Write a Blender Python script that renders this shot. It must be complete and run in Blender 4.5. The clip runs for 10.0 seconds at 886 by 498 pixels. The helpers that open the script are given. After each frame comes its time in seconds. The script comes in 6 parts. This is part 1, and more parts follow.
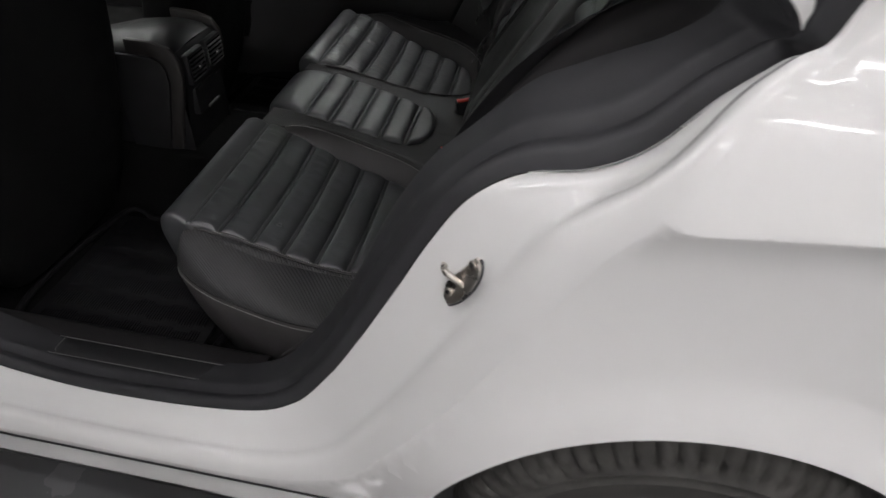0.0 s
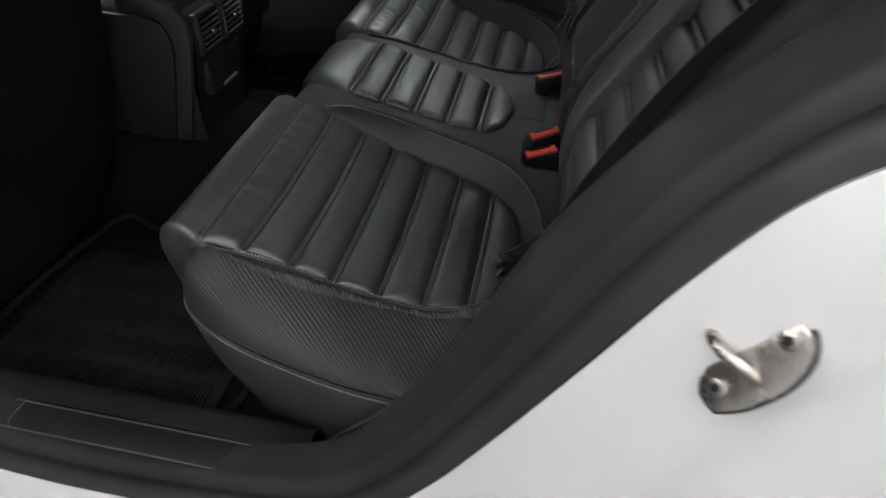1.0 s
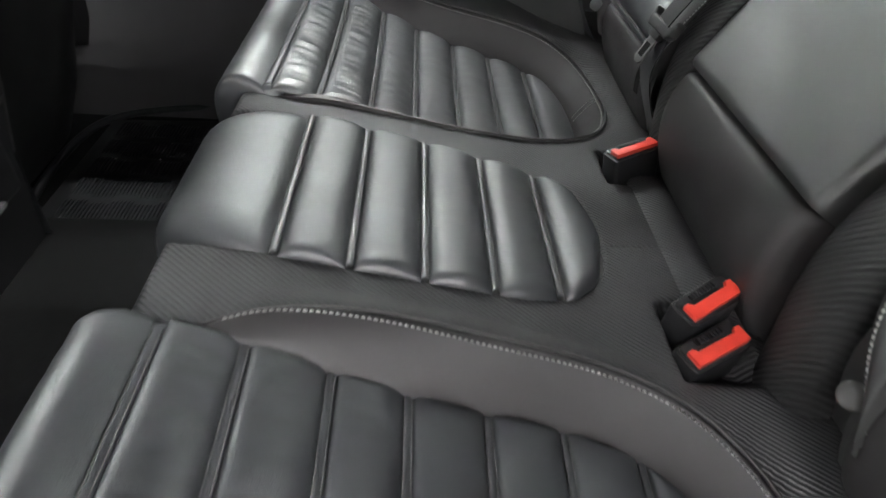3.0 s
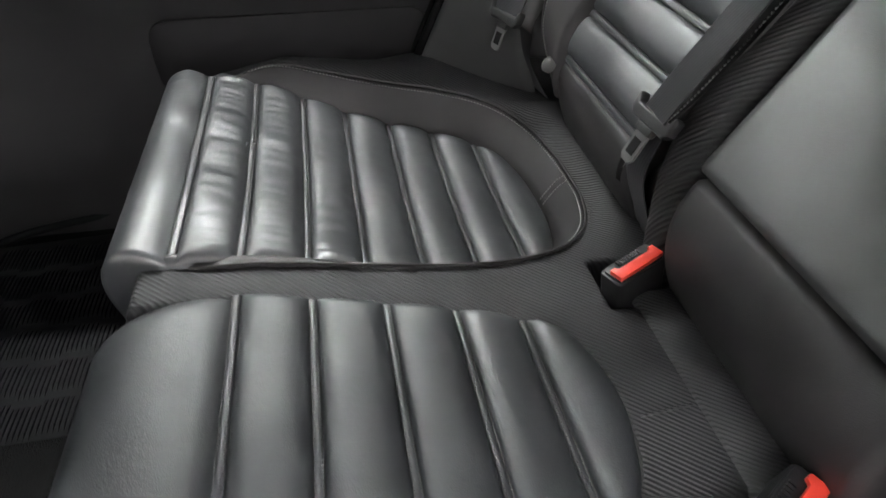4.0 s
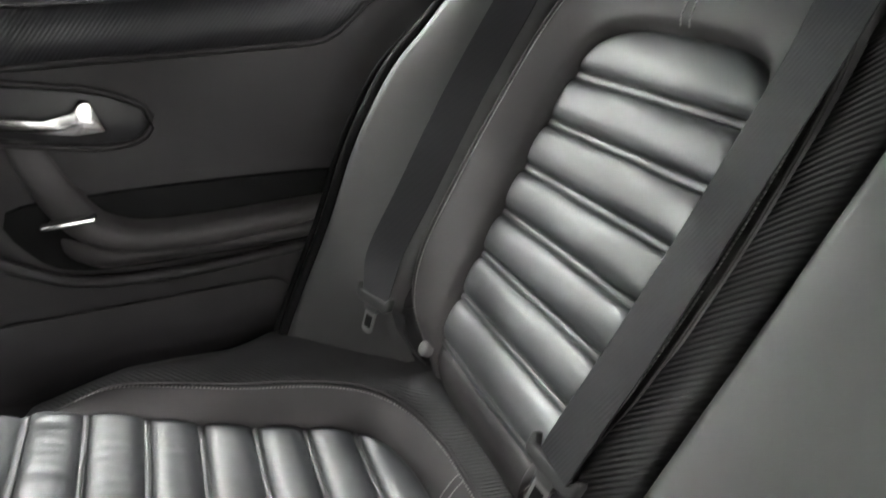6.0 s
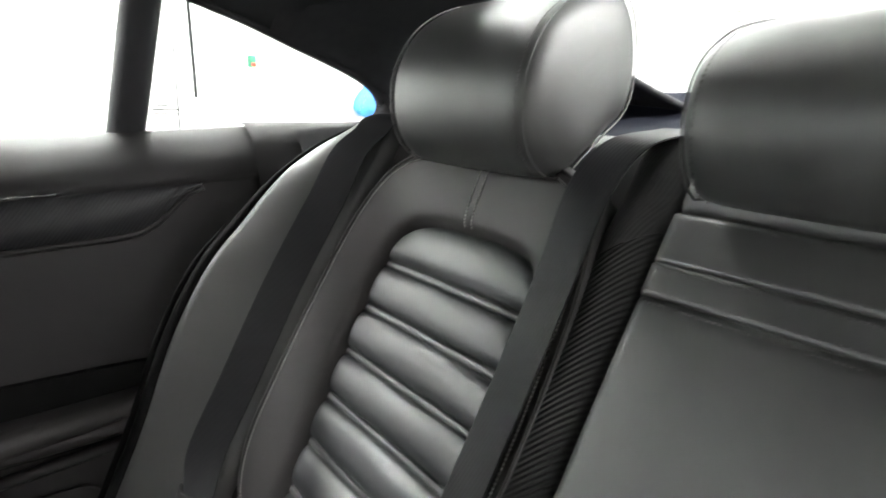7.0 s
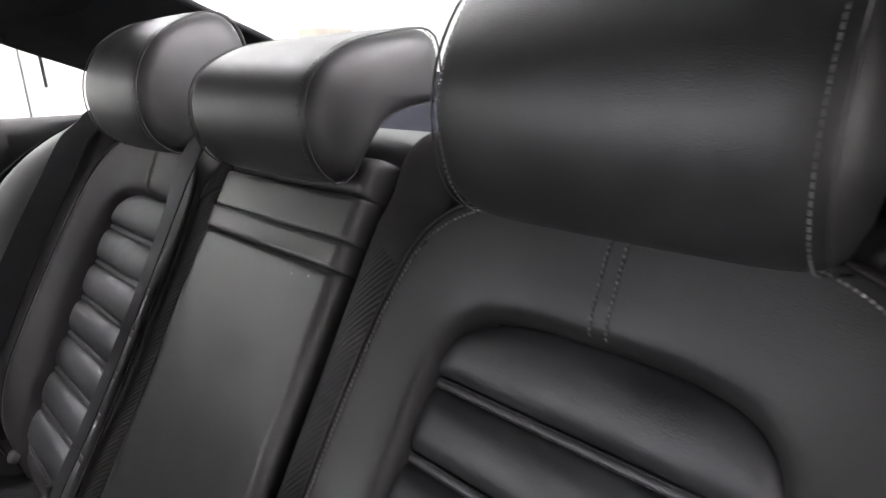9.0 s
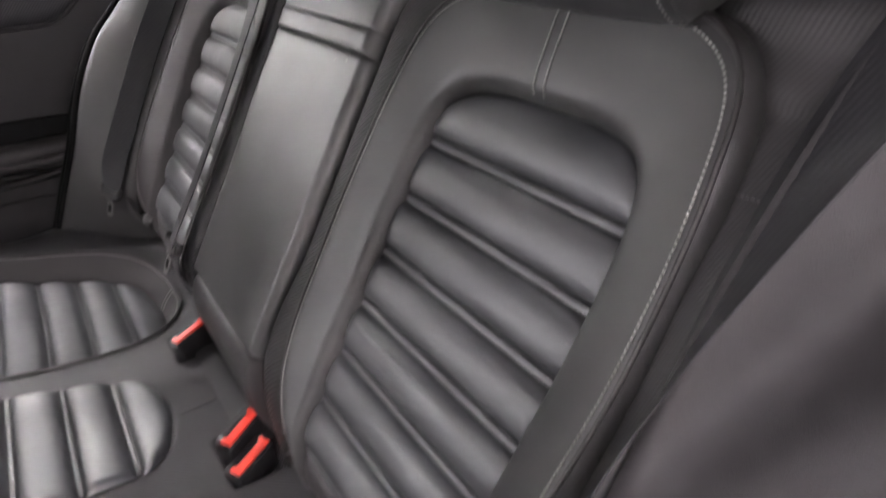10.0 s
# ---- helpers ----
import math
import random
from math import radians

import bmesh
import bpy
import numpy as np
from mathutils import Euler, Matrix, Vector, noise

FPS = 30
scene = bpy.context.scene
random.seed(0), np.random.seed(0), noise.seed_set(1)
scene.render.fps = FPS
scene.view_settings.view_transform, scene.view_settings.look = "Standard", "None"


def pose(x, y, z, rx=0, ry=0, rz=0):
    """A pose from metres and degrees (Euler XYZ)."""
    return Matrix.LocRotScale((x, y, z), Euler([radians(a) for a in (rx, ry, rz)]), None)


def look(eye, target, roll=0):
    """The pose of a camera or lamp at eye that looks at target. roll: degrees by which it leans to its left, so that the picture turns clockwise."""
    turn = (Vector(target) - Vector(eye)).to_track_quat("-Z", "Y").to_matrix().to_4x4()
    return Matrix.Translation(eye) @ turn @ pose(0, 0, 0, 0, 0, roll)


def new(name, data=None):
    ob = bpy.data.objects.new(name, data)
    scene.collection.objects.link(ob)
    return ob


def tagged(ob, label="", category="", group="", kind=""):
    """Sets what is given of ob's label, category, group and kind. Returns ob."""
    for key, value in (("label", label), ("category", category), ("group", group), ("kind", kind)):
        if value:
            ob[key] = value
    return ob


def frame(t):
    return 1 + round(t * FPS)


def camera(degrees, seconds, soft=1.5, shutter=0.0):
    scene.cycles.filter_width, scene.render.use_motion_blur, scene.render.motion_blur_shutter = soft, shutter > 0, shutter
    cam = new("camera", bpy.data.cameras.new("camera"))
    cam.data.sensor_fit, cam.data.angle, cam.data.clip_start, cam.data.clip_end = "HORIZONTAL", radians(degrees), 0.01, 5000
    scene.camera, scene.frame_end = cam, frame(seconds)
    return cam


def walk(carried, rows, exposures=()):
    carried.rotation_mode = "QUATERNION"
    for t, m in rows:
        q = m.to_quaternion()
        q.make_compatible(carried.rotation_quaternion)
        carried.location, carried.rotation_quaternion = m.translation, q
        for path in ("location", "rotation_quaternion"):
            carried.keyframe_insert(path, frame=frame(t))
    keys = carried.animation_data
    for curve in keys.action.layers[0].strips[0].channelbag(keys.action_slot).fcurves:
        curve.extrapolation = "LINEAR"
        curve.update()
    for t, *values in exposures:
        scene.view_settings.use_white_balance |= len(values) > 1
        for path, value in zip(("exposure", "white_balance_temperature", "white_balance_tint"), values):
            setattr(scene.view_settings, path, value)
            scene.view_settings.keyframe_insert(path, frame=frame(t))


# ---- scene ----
cam = camera(73.6, 10.0, shutter=0.3)
PATH = [
    (0, (0.06, -1.369, 1.386), (-0.148, 0.119, 0.066), 3.5),
    (0.5, (-0.053, -1.246, 1.291), (-0.291, 0.239, -0.028), 2.9),
    (1, (-0.137, -1.113, 1.168), (-0.366, 0.378, -0.146), 2.9),
    (1.5, (-0.261, -0.969, 1.049), (-0.44, 0.529, -0.263), 3.0),
    (2, (-0.339, -0.802, 1.016), (-0.418, 0.711, -0.289), 3.3),
    (2.5, (-0.38, -0.61, 0.978), (-0.353, 0.906, -0.326), 3.8),
    (3, (-0.377, -0.473, 0.97), (-0.262, 1.043, -0.33), 4.4),
    (3.2, (-0.365, -0.408, 0.966), (-0.212, 1.104, -0.334), 4.0),
    (4.3, (-0.421, -0.218, 1.023), (-0.039, 1.254, -0.276), 0.9),
    (4.5, (-0.452, -0.191, 1.031), (0.003, 1.273, -0.254), 2.1),
    (5, (-0.487, -0.078, 1.08), (0.127, 1.375, -0.149), 3.6),
    (5.2, (-0.471, -0.066, 1.086), (0.177, 1.399, -0.111), 3.1),
    (6.3, (-0.307, -0.093, 1.152), (0.522, 1.556, 0.382), 0.5),
    (6.5, (-0.306, -0.094, 1.163), (0.644, 1.528, 0.482), 1.0),
    (7, (-0.286, -0.122, 1.21), (0.902, 1.411, 0.719), 1.4),
    (7.5, (-0.245, -0.207, 1.23), (1.088, 1.223, 0.807), 1.7),
    (8, (-0.18, -0.347, 1.228), (1.197, 1.023, 0.753), 0.3),
    (8.5, (-0.182, -0.451, 1.235), (1.215, 0.88, 0.708), -0.9),
    (9, (-0.181, -0.56, 1.239), (1.182, 0.783, 0.66), -1.2),
    (9.5, (-0.161, -0.666, 1.237), (1.082, 0.738, 0.542), -1.3),
    (10, (-0.198, -0.738, 1.204), (0.773, 0.697, 0.205), -1.4),
]
EXPOSURES = [(0, 0.27, 6500, 12), (0.5, 0.5, 6500, 11), (1, 0.75, 6350, 10), (1.5, 2.1, 6350, 8), (2, 2.55, 6350, 8), (3, 2.6, 6400, 9), (5, 2.8, 6500, 11), (6.3, 3.15, 6600, 10), (7, 2.7, 6600, 10), (7.5, 1.6, 6500, 14), (8, 1.05, 6450, 18), (8.5, 0.95, 6400, 19), (9.0, 1.75, 6500, 20), (9.5, 2.4, 6600, 23), (10, 2.85, 6650, 23)]
walk(cam, [(t, look(e, g, r)) for t, e, g, r in PATH], EXPOSURES)

# ---- world, lights ----
world = bpy.data.worlds.new("world")
scene.world = world
world.use_nodes = True
wbg = world.node_tree.nodes["Background"]
wbg.inputs["Color"].default_value = (0.9, 0.95, 1.0, 1)
wbg.inputs["Strength"].default_value = 0.02


# daylight through the wide window ahead of the car
daylight = bpy.data.lights.new("window_daylight", "AREA")
daylight.shape, daylight.size, daylight.size_y = "RECTANGLE", 1.0, 2.8
daylight.energy = 36
daylight.color = (0.96, 0.98, 1.0)
day = new("window_daylight", daylight)
day.matrix_world = Matrix.Translation((-6.98, 2.5, 1.70)) @ Euler((0, radians(-90), 0)).to_matrix().to_4x4()


# ---- materials ----
def material(name, color, rough=0.5, metal=0.0, spread=0.25, scale=30.0, bump=0.0, bump_scale=400.0, spec=0.5,
             coat=0.0, fine=0.0, fine_scale=1500.0, ior=1.5):
    """A surface with broad colour and gloss variation, and grain in two sizes."""
    m = bpy.data.materials.new(name)
    m.use_nodes = True
    t = m.node_tree
    b = t.nodes["Principled BSDF"]
    b.inputs["Metallic"].default_value = metal
    b.inputs["Specular IOR Level"].default_value = spec
    b.inputs["Coat Weight"].default_value = coat
    b.inputs["IOR"].default_value = ior
    b.inputs["Coat Roughness"].default_value = 0.04
    co = t.nodes.new("ShaderNodeTexCoord")
    n = t.nodes.new("ShaderNodeTexNoise")
    n.inputs["Scale"].default_value, n.inputs["Detail"].default_value = scale, 6
    t.links.new(co.outputs["Object"], n.inputs["Vector"])
    ramp = t.nodes.new("ShaderNodeMapRange")
    ramp.inputs["From Min"].default_value, ramp.inputs["From Max"].default_value = 0.3, 0.7
    ramp.inputs["To Min"].default_value, ramp.inputs["To Max"].default_value = 1 - spread, 1 + spread
    t.links.new(n.outputs["Fac"], ramp.inputs["Value"])
    mul = t.nodes.new("ShaderNodeVectorMath")
    mul.operation = "SCALE"
    mul.inputs[0].default_value = color
    t.links.new(ramp.outputs["Result"], mul.inputs["Scale"])
    t.links.new(mul.outputs["Vector"], b.inputs["Base Color"])
    rr = t.nodes.new("ShaderNodeMapRange")
    rr.inputs["From Min"].default_value, rr.inputs["From Max"].default_value = 0.3, 0.7
    rr.inputs["To Min"].default_value, rr.inputs["To Max"].default_value = rough * 0.88, min(1, rough * 1.12)
    t.links.new(n.outputs["Fac"], rr.inputs["Value"])
    t.links.new(rr.outputs["Result"], b.inputs["Roughness"])
    last = None
    for amount, size in ((bump, bump_scale), (fine, fine_scale)):
        if amount:
            v = t.nodes.new("ShaderNodeTexVoronoi" if size == fine_scale else "ShaderNodeTexNoise")
            v.inputs["Scale"].default_value = size
            t.links.new(co.outputs["Object"], v.inputs["Vector"])
            bm = t.nodes.new("ShaderNodeBump")
            bm.inputs["Strength"].default_value, bm.inputs["Distance"].default_value = amount, 0.002
            t.links.new(v.outputs[0], bm.inputs["Height"])
            if last:
                t.links.new(last.outputs["Normal"], bm.inputs["Normal"])
            last = bm
    if last:
        t.links.new(last.outputs["Normal"], b.inputs["Normal"])
    return m


def ribbed(name, color, axis, period, rough=0.55, depth=0.6, light=0.35, dist=0.0015, wobble=0.0):
    """A twill: narrow raised ribs across the given axis, with a broad variation on top."""
    m = material(name, color, rough, spread=0.15, scale=14, spec=0.4)
    t = m.node_tree
    b = t.nodes["Principled BSDF"]
    co = t.nodes.new("ShaderNodeTexCoord")
    dot = t.nodes.new("ShaderNodeVectorMath")
    dot.operation = "DOT_PRODUCT"
    dot.inputs[1].default_value = Vector(axis).normalized() * (2 * math.pi / period)
    t.links.new(co.outputs["Object"], dot.inputs[0])
    sine = t.nodes.new("ShaderNodeMath")
    sine.operation = "SINE"
    t.links.new(dot.outputs["Value"], sine.inputs[0])
    bm = t.nodes.new("ShaderNodeBump")
    bm.inputs["Strength"].default_value, bm.inputs["Distance"].default_value = depth, dist
    t.links.new(sine.outputs[0], bm.inputs["Height"])
    t.links.new(bm.outputs["Normal"], b.inputs["Normal"])
    lift = t.nodes.new("ShaderNodeMapRange")
    lift.inputs["From Min"].default_value = -1
    lift.inputs["To Min"].default_value, lift.inputs["To Max"].default_value = 1 - light, 1 + light
    t.links.new(sine.outputs[0], lift.inputs["Value"])
    mul = t.nodes.new("ShaderNodeVectorMath")
    mul.operation = "SCALE"
    old = b.inputs["Base Color"].links[0].from_socket
    t.links.new(old, mul.inputs[0])
    t.links.new(lift.outputs["Result"], mul.inputs["Scale"])
    t.links.new(mul.outputs["Vector"], b.inputs["Base Color"])
    return m


def glowing(name, color, strength):
    m = bpy.data.materials.new(name)
    m.use_nodes = True
    b = m.node_tree.nodes["Principled BSDF"]
    b.inputs["Base Color"].default_value = (*color, 1)
    b.inputs["Emission Color"].default_value = (*color, 1)
    b.inputs["Emission Strength"].default_value = strength
    return m


def glass(name, tint=(0.93, 0.96, 0.95)):
    m = bpy.data.materials.new(name)
    m.use_nodes = True
    t = m.node_tree
    t.nodes.remove(t.nodes["Principled BSDF"])
    tr, gl, mix = (t.nodes.new(k) for k in ("ShaderNodeBsdfTransparent", "ShaderNodeBsdfGlossy", "ShaderNodeMixShader"))
    tr.inputs["Color"].default_value = (*tint, 1)
    gl.inputs["Roughness"].default_value = 0.01
    mix.inputs["Fac"].default_value = 0.05
    t.links.new(tr.outputs[0], mix.inputs[1])
    t.links.new(gl.outputs[0], mix.inputs[2])
    t.links.new(mix.outputs[0], t.nodes["Material Output"].inputs["Surface"])
    return m


LEATHER = material("black_leather", (0.034, 0.0358, 0.0395), 0.45, spread=0.16, scale=22, bump=0.16, bump_scale=70, fine=0.12, fine_scale=1000, spec=1.0, ior=1.55)
LEATHER_HEAD = material("headrest_leather", (0.040, 0.0405, 0.0405), 0.44, spread=0.14, scale=16, bump=0.08, bump_scale=70, fine=0.10, fine_scale=1000, spec=1.0, ior=1.54)
LEATHER_MATT = material("matt_black_leather", (0.037, 0.0345, 0.0350), 0.52, spread=0.14, scale=14, bump=0.07, bump_scale=60, fine=0.10, fine_scale=1100, spec=0.45)
LEATHER_PANEL = material("semi_gloss_black_leather", (0.036, 0.036, 0.0355), 0.42, spread=0.14, scale=9, bump=0.07, bump_scale=45, fine=0.10, fine_scale=1100, spec=1.0, ior=1.6)
LEATHER_SMOOTH = material("smooth_black_leather", (0.035, 0.035, 0.035), 0.47, spread=0.14, scale=12, bump=0.06, bump_scale=60, fine=0.10, fine_scale=1100, spec=0.9)
TWILL_SEAT = ribbed("twill_seat_fabric", (0.040, 0.040, 0.041), (0.62, 0.78, 0.0), 0.0044, depth=0.55, light=0.32, dist=0.0009)
TWILL_BACK = ribbed("twill_back_fabric", (0.032, 0.032, 0.032), (0.32, 0.75, 0.55), 0.0046, depth=0.42, light=0.26, dist=0.001)
TWILL_SIDE = ribbed("twill_side_fabric", (0.040, 0.040, 0.041), (0.64, 0.55, 0.53), 0.0046, depth=0.45, light=0.24, dist=0.0009)
THREAD_PALE = material("pale_thread", (0.28, 0.28, 0.27), 0.7)
THREAD_DARK = material("dark_thread", (0.10, 0.10, 0.098), 0.7)
PLASTIC = material("black_plastic", (0.016, 0.016, 0.017), 0.42, spread=0.1, fine=0.12, fine_scale=700, spec=0.4)
PLASTIC_SOFT = material("soft_black_plastic", (0.0175, 0.0163, 0.0172), 0.58, spread=0.12, scale=10, fine=0.15, fine_scale=800, spec=0.35)
PLASTIC_GREY = material("grey_plastic", (0.10, 0.10, 0.098), 0.55, spread=0.08, fine=0.1, fine_scale=900)
PLASTIC_TONGUE = material("dark_grey_tongue_plastic", (0.028, 0.028, 0.028), 0.5, spread=0.08, fine=0.1, fine_scale=900)
RUBBER = material("black_rubber", (0.030, 0.030, 0.033), 0.55, spread=0.15, scale=18, bump=0.05, bump_scale=120, spec=0.35)
TYRE = material("tyre_rubber", (0.050, 0.048, 0.045), 0.75, spread=0.3, scale=25, bump=0.2, bump_scale=150, spec=0.3)
CARPET = material("black_carpet", (0.007, 0.007, 0.007), 0.95, spread=0.4, scale=120, bump=0.8, bump_scale=700, spec=0.1)
PLASTIC_GREY2 = material("mid_grey_plastic", (0.040, 0.038, 0.0395), 0.60, spread=0.08, scale=8, fine=0.1, fine_scale=900, spec=0.22)
CHEEK = material("dark_grey_plastic", (0.030, 0.028, 0.027), 0.5, spread=0.08, fine=0.1, fine_scale=900)
MAT = material("mat_rubber", (0.009, 0.009, 0.010), 0.62, spread=0.2, scale=20, spec=0.22)
PAINT = material("white_car_paint", (0.74, 0.74, 0.735), 0.22, spread=0.02, scale=3, spec=0.5, coat=1.0)
STEEL = material("polished_steel", (0.58, 0.54, 0.50), 0.28, metal=1.0, spread=0.2, scale=60, bump=0.08, bump_scale=200)
GLOSS_BLACK = material("glossy_black_plastic", (0.02, 0.02, 0.022), 0.16, spread=0.1, spec=0.7)
CHROME = material("chrome", (0.75, 0.75, 0.74), 0.12, metal=1.0, spread=0.05)
WEBBING = ribbed("belt_webbing", (0.015, 0.015, 0.0175), (0.1, 0.97, 0.2), 0.0042, rough=0.6, depth=0.15, light=0.05, dist=0.0003)
WEBBING.node_tree.nodes["Principled BSDF"].inputs["Specular IOR Level"].default_value = 0.35
WEBBING.node_tree.nodes["Principled BSDF"].inputs["Sheen Weight"].default_value = 0.06
# black of the rubber seals, and of the shade painted for the armrest cup
SEAL_SHADE_BLACK = material("matt_black_seal_and_shade", (0.006, 0.006, 0.006), 0.8, spread=0.15, scale=20, spec=0.12)
RED = material("red_plastic", (0.72, 0.055, 0.035), 0.35, spread=0.06, scale=60)
INLAY = ribbed("fine_inlay_twill", (0.013, 0.013, 0.015), (0.75, 0.1, -0.66), 0.0042, rough=0.5, depth=0.25, light=0.25, dist=0.0005)
LINING = material("dark_headliner", (0.040, 0.040, 0.042), 0.9, spread=0.15, scale=60, bump=0.4, bump_scale=600, spec=0.2)
SHELF = material("dark_blue_grey_shelf", (0.014, 0.016, 0.024), 0.95, spread=0.12, scale=20, fine=0.2, fine_scale=700, spec=0.08)
# black leather darkened: the shade on the front seats is in its colour
LEATHER_SHADED = material("shaded_black_leather", (0.008, 0.008, 0.008), 0.55, spread=0.15, scale=12, spec=0.25)
TWILL_WING = ribbed("fine_twill_fabric", (0.048, 0.046, 0.047), (0.45, 0.88, 0.0), 0.0038, depth=0.2, light=0.06, dist=0.0004)
SHELF_GUIDE = material("pale_grey_plastic", (0.20, 0.205, 0.19), 0.4, spread=0.06)
WALL_WHITE = material("white_wall_paint", (0.80, 0.80, 0.78), 0.6, spread=0.03, scale=2, bump=0.1, bump_scale=60)
CONCRETE = material("painted_concrete", (0.085, 0.085, 0.088), 0.25, spread=0.15, scale=3, coat=0.8)
DOOR_WHITE = material("white_sheet_metal", (0.76, 0.77, 0.76), 0.45, spread=0.03, scale=4)
POST_GREY = material("pale_green_grey_paint", (0.55, 0.58, 0.55), 0.5, spread=0.04, scale=4)
CARDBOARD = material("pale_cardboard", (0.45, 0.40, 0.34), 0.8, spread=0.08, scale=9)
DARK_LINE = material("dark_joint", (0.18, 0.18, 0.18), 0.7)
GREEN = material("green_plastic", (0.03, 0.22, 0.12), 0.5)
BLUE = material("blue_plastic", (0.05, 0.25, 0.75), 0.5)
GLASS = glass("clear_glass")
LAMP = glowing("lamp_tube", (1.0, 0.975, 0.985), 31.0)
LAMP_RIGHT = glowing("strong_lamp_tube", (0.985, 1.0, 0.975), 52.0)
LAMP_REAR = glowing("weak_lamp_tube", (0.99, 1.0, 0.98), 11.0)
LAMP_FRONT = glowing("bright_lamp_tube", (1.0, 0.99, 0.98), 24.0)


# ---- building blocks ----
def thing(name, label, category, at=(0, 0, 0), group="", kind=""):
    ob = tagged(new(name), label, category, group, kind)
    ob.location = at
    return ob


def part(name, verts, faces, mat, parent=None, label="", smooth=True, sharp=None):
    me = bpy.data.meshes.new(name)
    me.from_pydata([tuple(map(float, v)) for v in verts], [], faces)
    me.materials.append(mat)
    me.polygons.foreach_set("use_smooth", [smooth] * len(me.polygons))
    if smooth and sharp:
        me.set_sharp_from_angle(angle=radians(sharp))
    me.update()
    ob = new(name, me)
    if parent is not None:
        ob.parent = parent
        ob.matrix_parent_inverse = Matrix.Translation(-parent.location) if parent.type == "EMPTY" else Matrix()
    if label:
        tagged(ob, label)
    return ob


def grid_faces(nu, nv, closed_u=False, closed_v=False, flip=False):
    """Quads over nu rows of nv points each."""
    out = []
    for i in range(nu if closed_u else nu - 1):
        for j in range(nv if closed_v else nv - 1):
            a, b = i * nv + j, i * nv + (j + 1) % nv
            c, d = ((i + 1) % nu) * nv + (j + 1) % nv, ((i + 1) % nu) * nv + j
            out.append((a, d, c, b) if flip else (a, b, c, d))
    return out


def spline(points, n, closed=False):
    """n points evenly along a smooth curve through the given ones."""
    p = np.array(points, float)
    if closed:
        ext = np.vstack([p[-1], p, p[0], p[1]])
    else:
        ext = np.vstack([2 * p[0] - p[1], p, 2 * p[-1] - p[-2]])
    out = []
    for i in range(1, len(ext) - 2):
        a, b, c, d = ext[i - 1: i + 3]
        for t in np.linspace(0, 1, 24, endpoint=False):
            out.append(0.5 * (2 * b + (c - a) * t + (2 * a - 5 * b + 4 * c - d) * t**2 + (3 * b - a - 3 * c + d) * t**3))
    if not closed:
        out.append(p[-1])
    else:
        out.append(out[0])
    out = np.array(out)
    s = np.r_[0, np.cumsum(np.linalg.norm(np.diff(out, axis=0), axis=1))]
    at = np.linspace(0, s[-1], n + 1)[:-1] if closed else np.linspace(0, s[-1], n)
    return np.stack([np.interp(at, s, out[:, k]) for k in range(out.shape[1])], 1)


def by_station(points, n):
    """n points along a smooth curve, keeping step with its stations."""
    p = np.array(points, float)
    ext = np.vstack([2 * p[0] - p[1], p, 2 * p[-1] - p[-2]])
    out = []
    for s in np.linspace(0, len(p) - 1, n):
        i = min(int(s), len(p) - 2)
        t = s - i
        a, b, c, d = ext[i: i + 4]
        out.append(0.5 * (2 * b + (c - a) * t + (2 * a - 5 * b + 4 * c - d) * t**2 + (3 * b - a - 3 * c + d) * t**3))
    return np.array(out)


def loft(name, rows, mat, parent=None, label="", flip=False, closed=False, sharp=None):
    rows = [np.asarray(r, float) for r in rows]
    return part(name, np.vstack(rows), grid_faces(len(rows), len(rows[0]), closed_v=closed, flip=flip), mat, parent, label, sharp=sharp)


def tube(name, points, radius, mat, parent=None, label="", sides=8, closed=False, squash=1.0, up=(0, 0, 1)):
    """A round bar along points, with closed ends."""
    p = np.asarray(points, float)
    n = len(p)
    radii = np.broadcast_to(radius, n)
    verts, faces = [], []
    for i in range(n):
        d = p[(i + 1) % n] - p[i - 1] if closed else p[min(i + 1, n - 1)] - p[max(i - 1, 0)]
        d = d / (np.linalg.norm(d) + 1e-12)
        a = np.cross(d, up)
        if np.linalg.norm(a) < 1e-4:
            a = np.cross(d, (1, 0, 0))
        a = a / np.linalg.norm(a)
        b = np.cross(a, d)
        for k in range(sides):
            w = 2 * math.pi * k / sides
            verts.append(p[i] + radii[i] * (math.cos(w) * a + squash * math.sin(w) * b))
    faces = grid_faces(n, sides, closed_u=closed, closed_v=True)
    if not closed:
        faces += [tuple(range(sides))[::-1], tuple(range((n - 1) * sides, n * sides))]
    return part(name, verts, faces, mat, parent, label)


def box(name, lo, hi, mat, parent=None, label="", bevel=0.004, turn=None, segments=2):
    """A box with rounded edges between two corners; turn is a matrix about its middle."""
    bm = bmesh.new()
    mid, size = (Vector(lo) + Vector(hi)) / 2, Vector(hi) - Vector(lo)
    bmesh.ops.create_cube(bm, size=1.0, matrix=Matrix.Diagonal((*size, 1)))
    if bevel:
        bmesh.ops.bevel(bm, geom=bm.edges[:], offset=min(bevel, min(size) * 0.45), segments=segments, affect="EDGES", profile=0.5)
    m = Matrix.Translation(mid) @ (turn.to_4x4() if turn else Matrix())
    bm.verts.index_update()
    verts, faces = [m @ v.co for v in bm.verts], [[v.index for v in f.verts] for f in bm.faces]
    bm.free()
    return part(name, verts, faces, mat, parent, label, sharp=40)


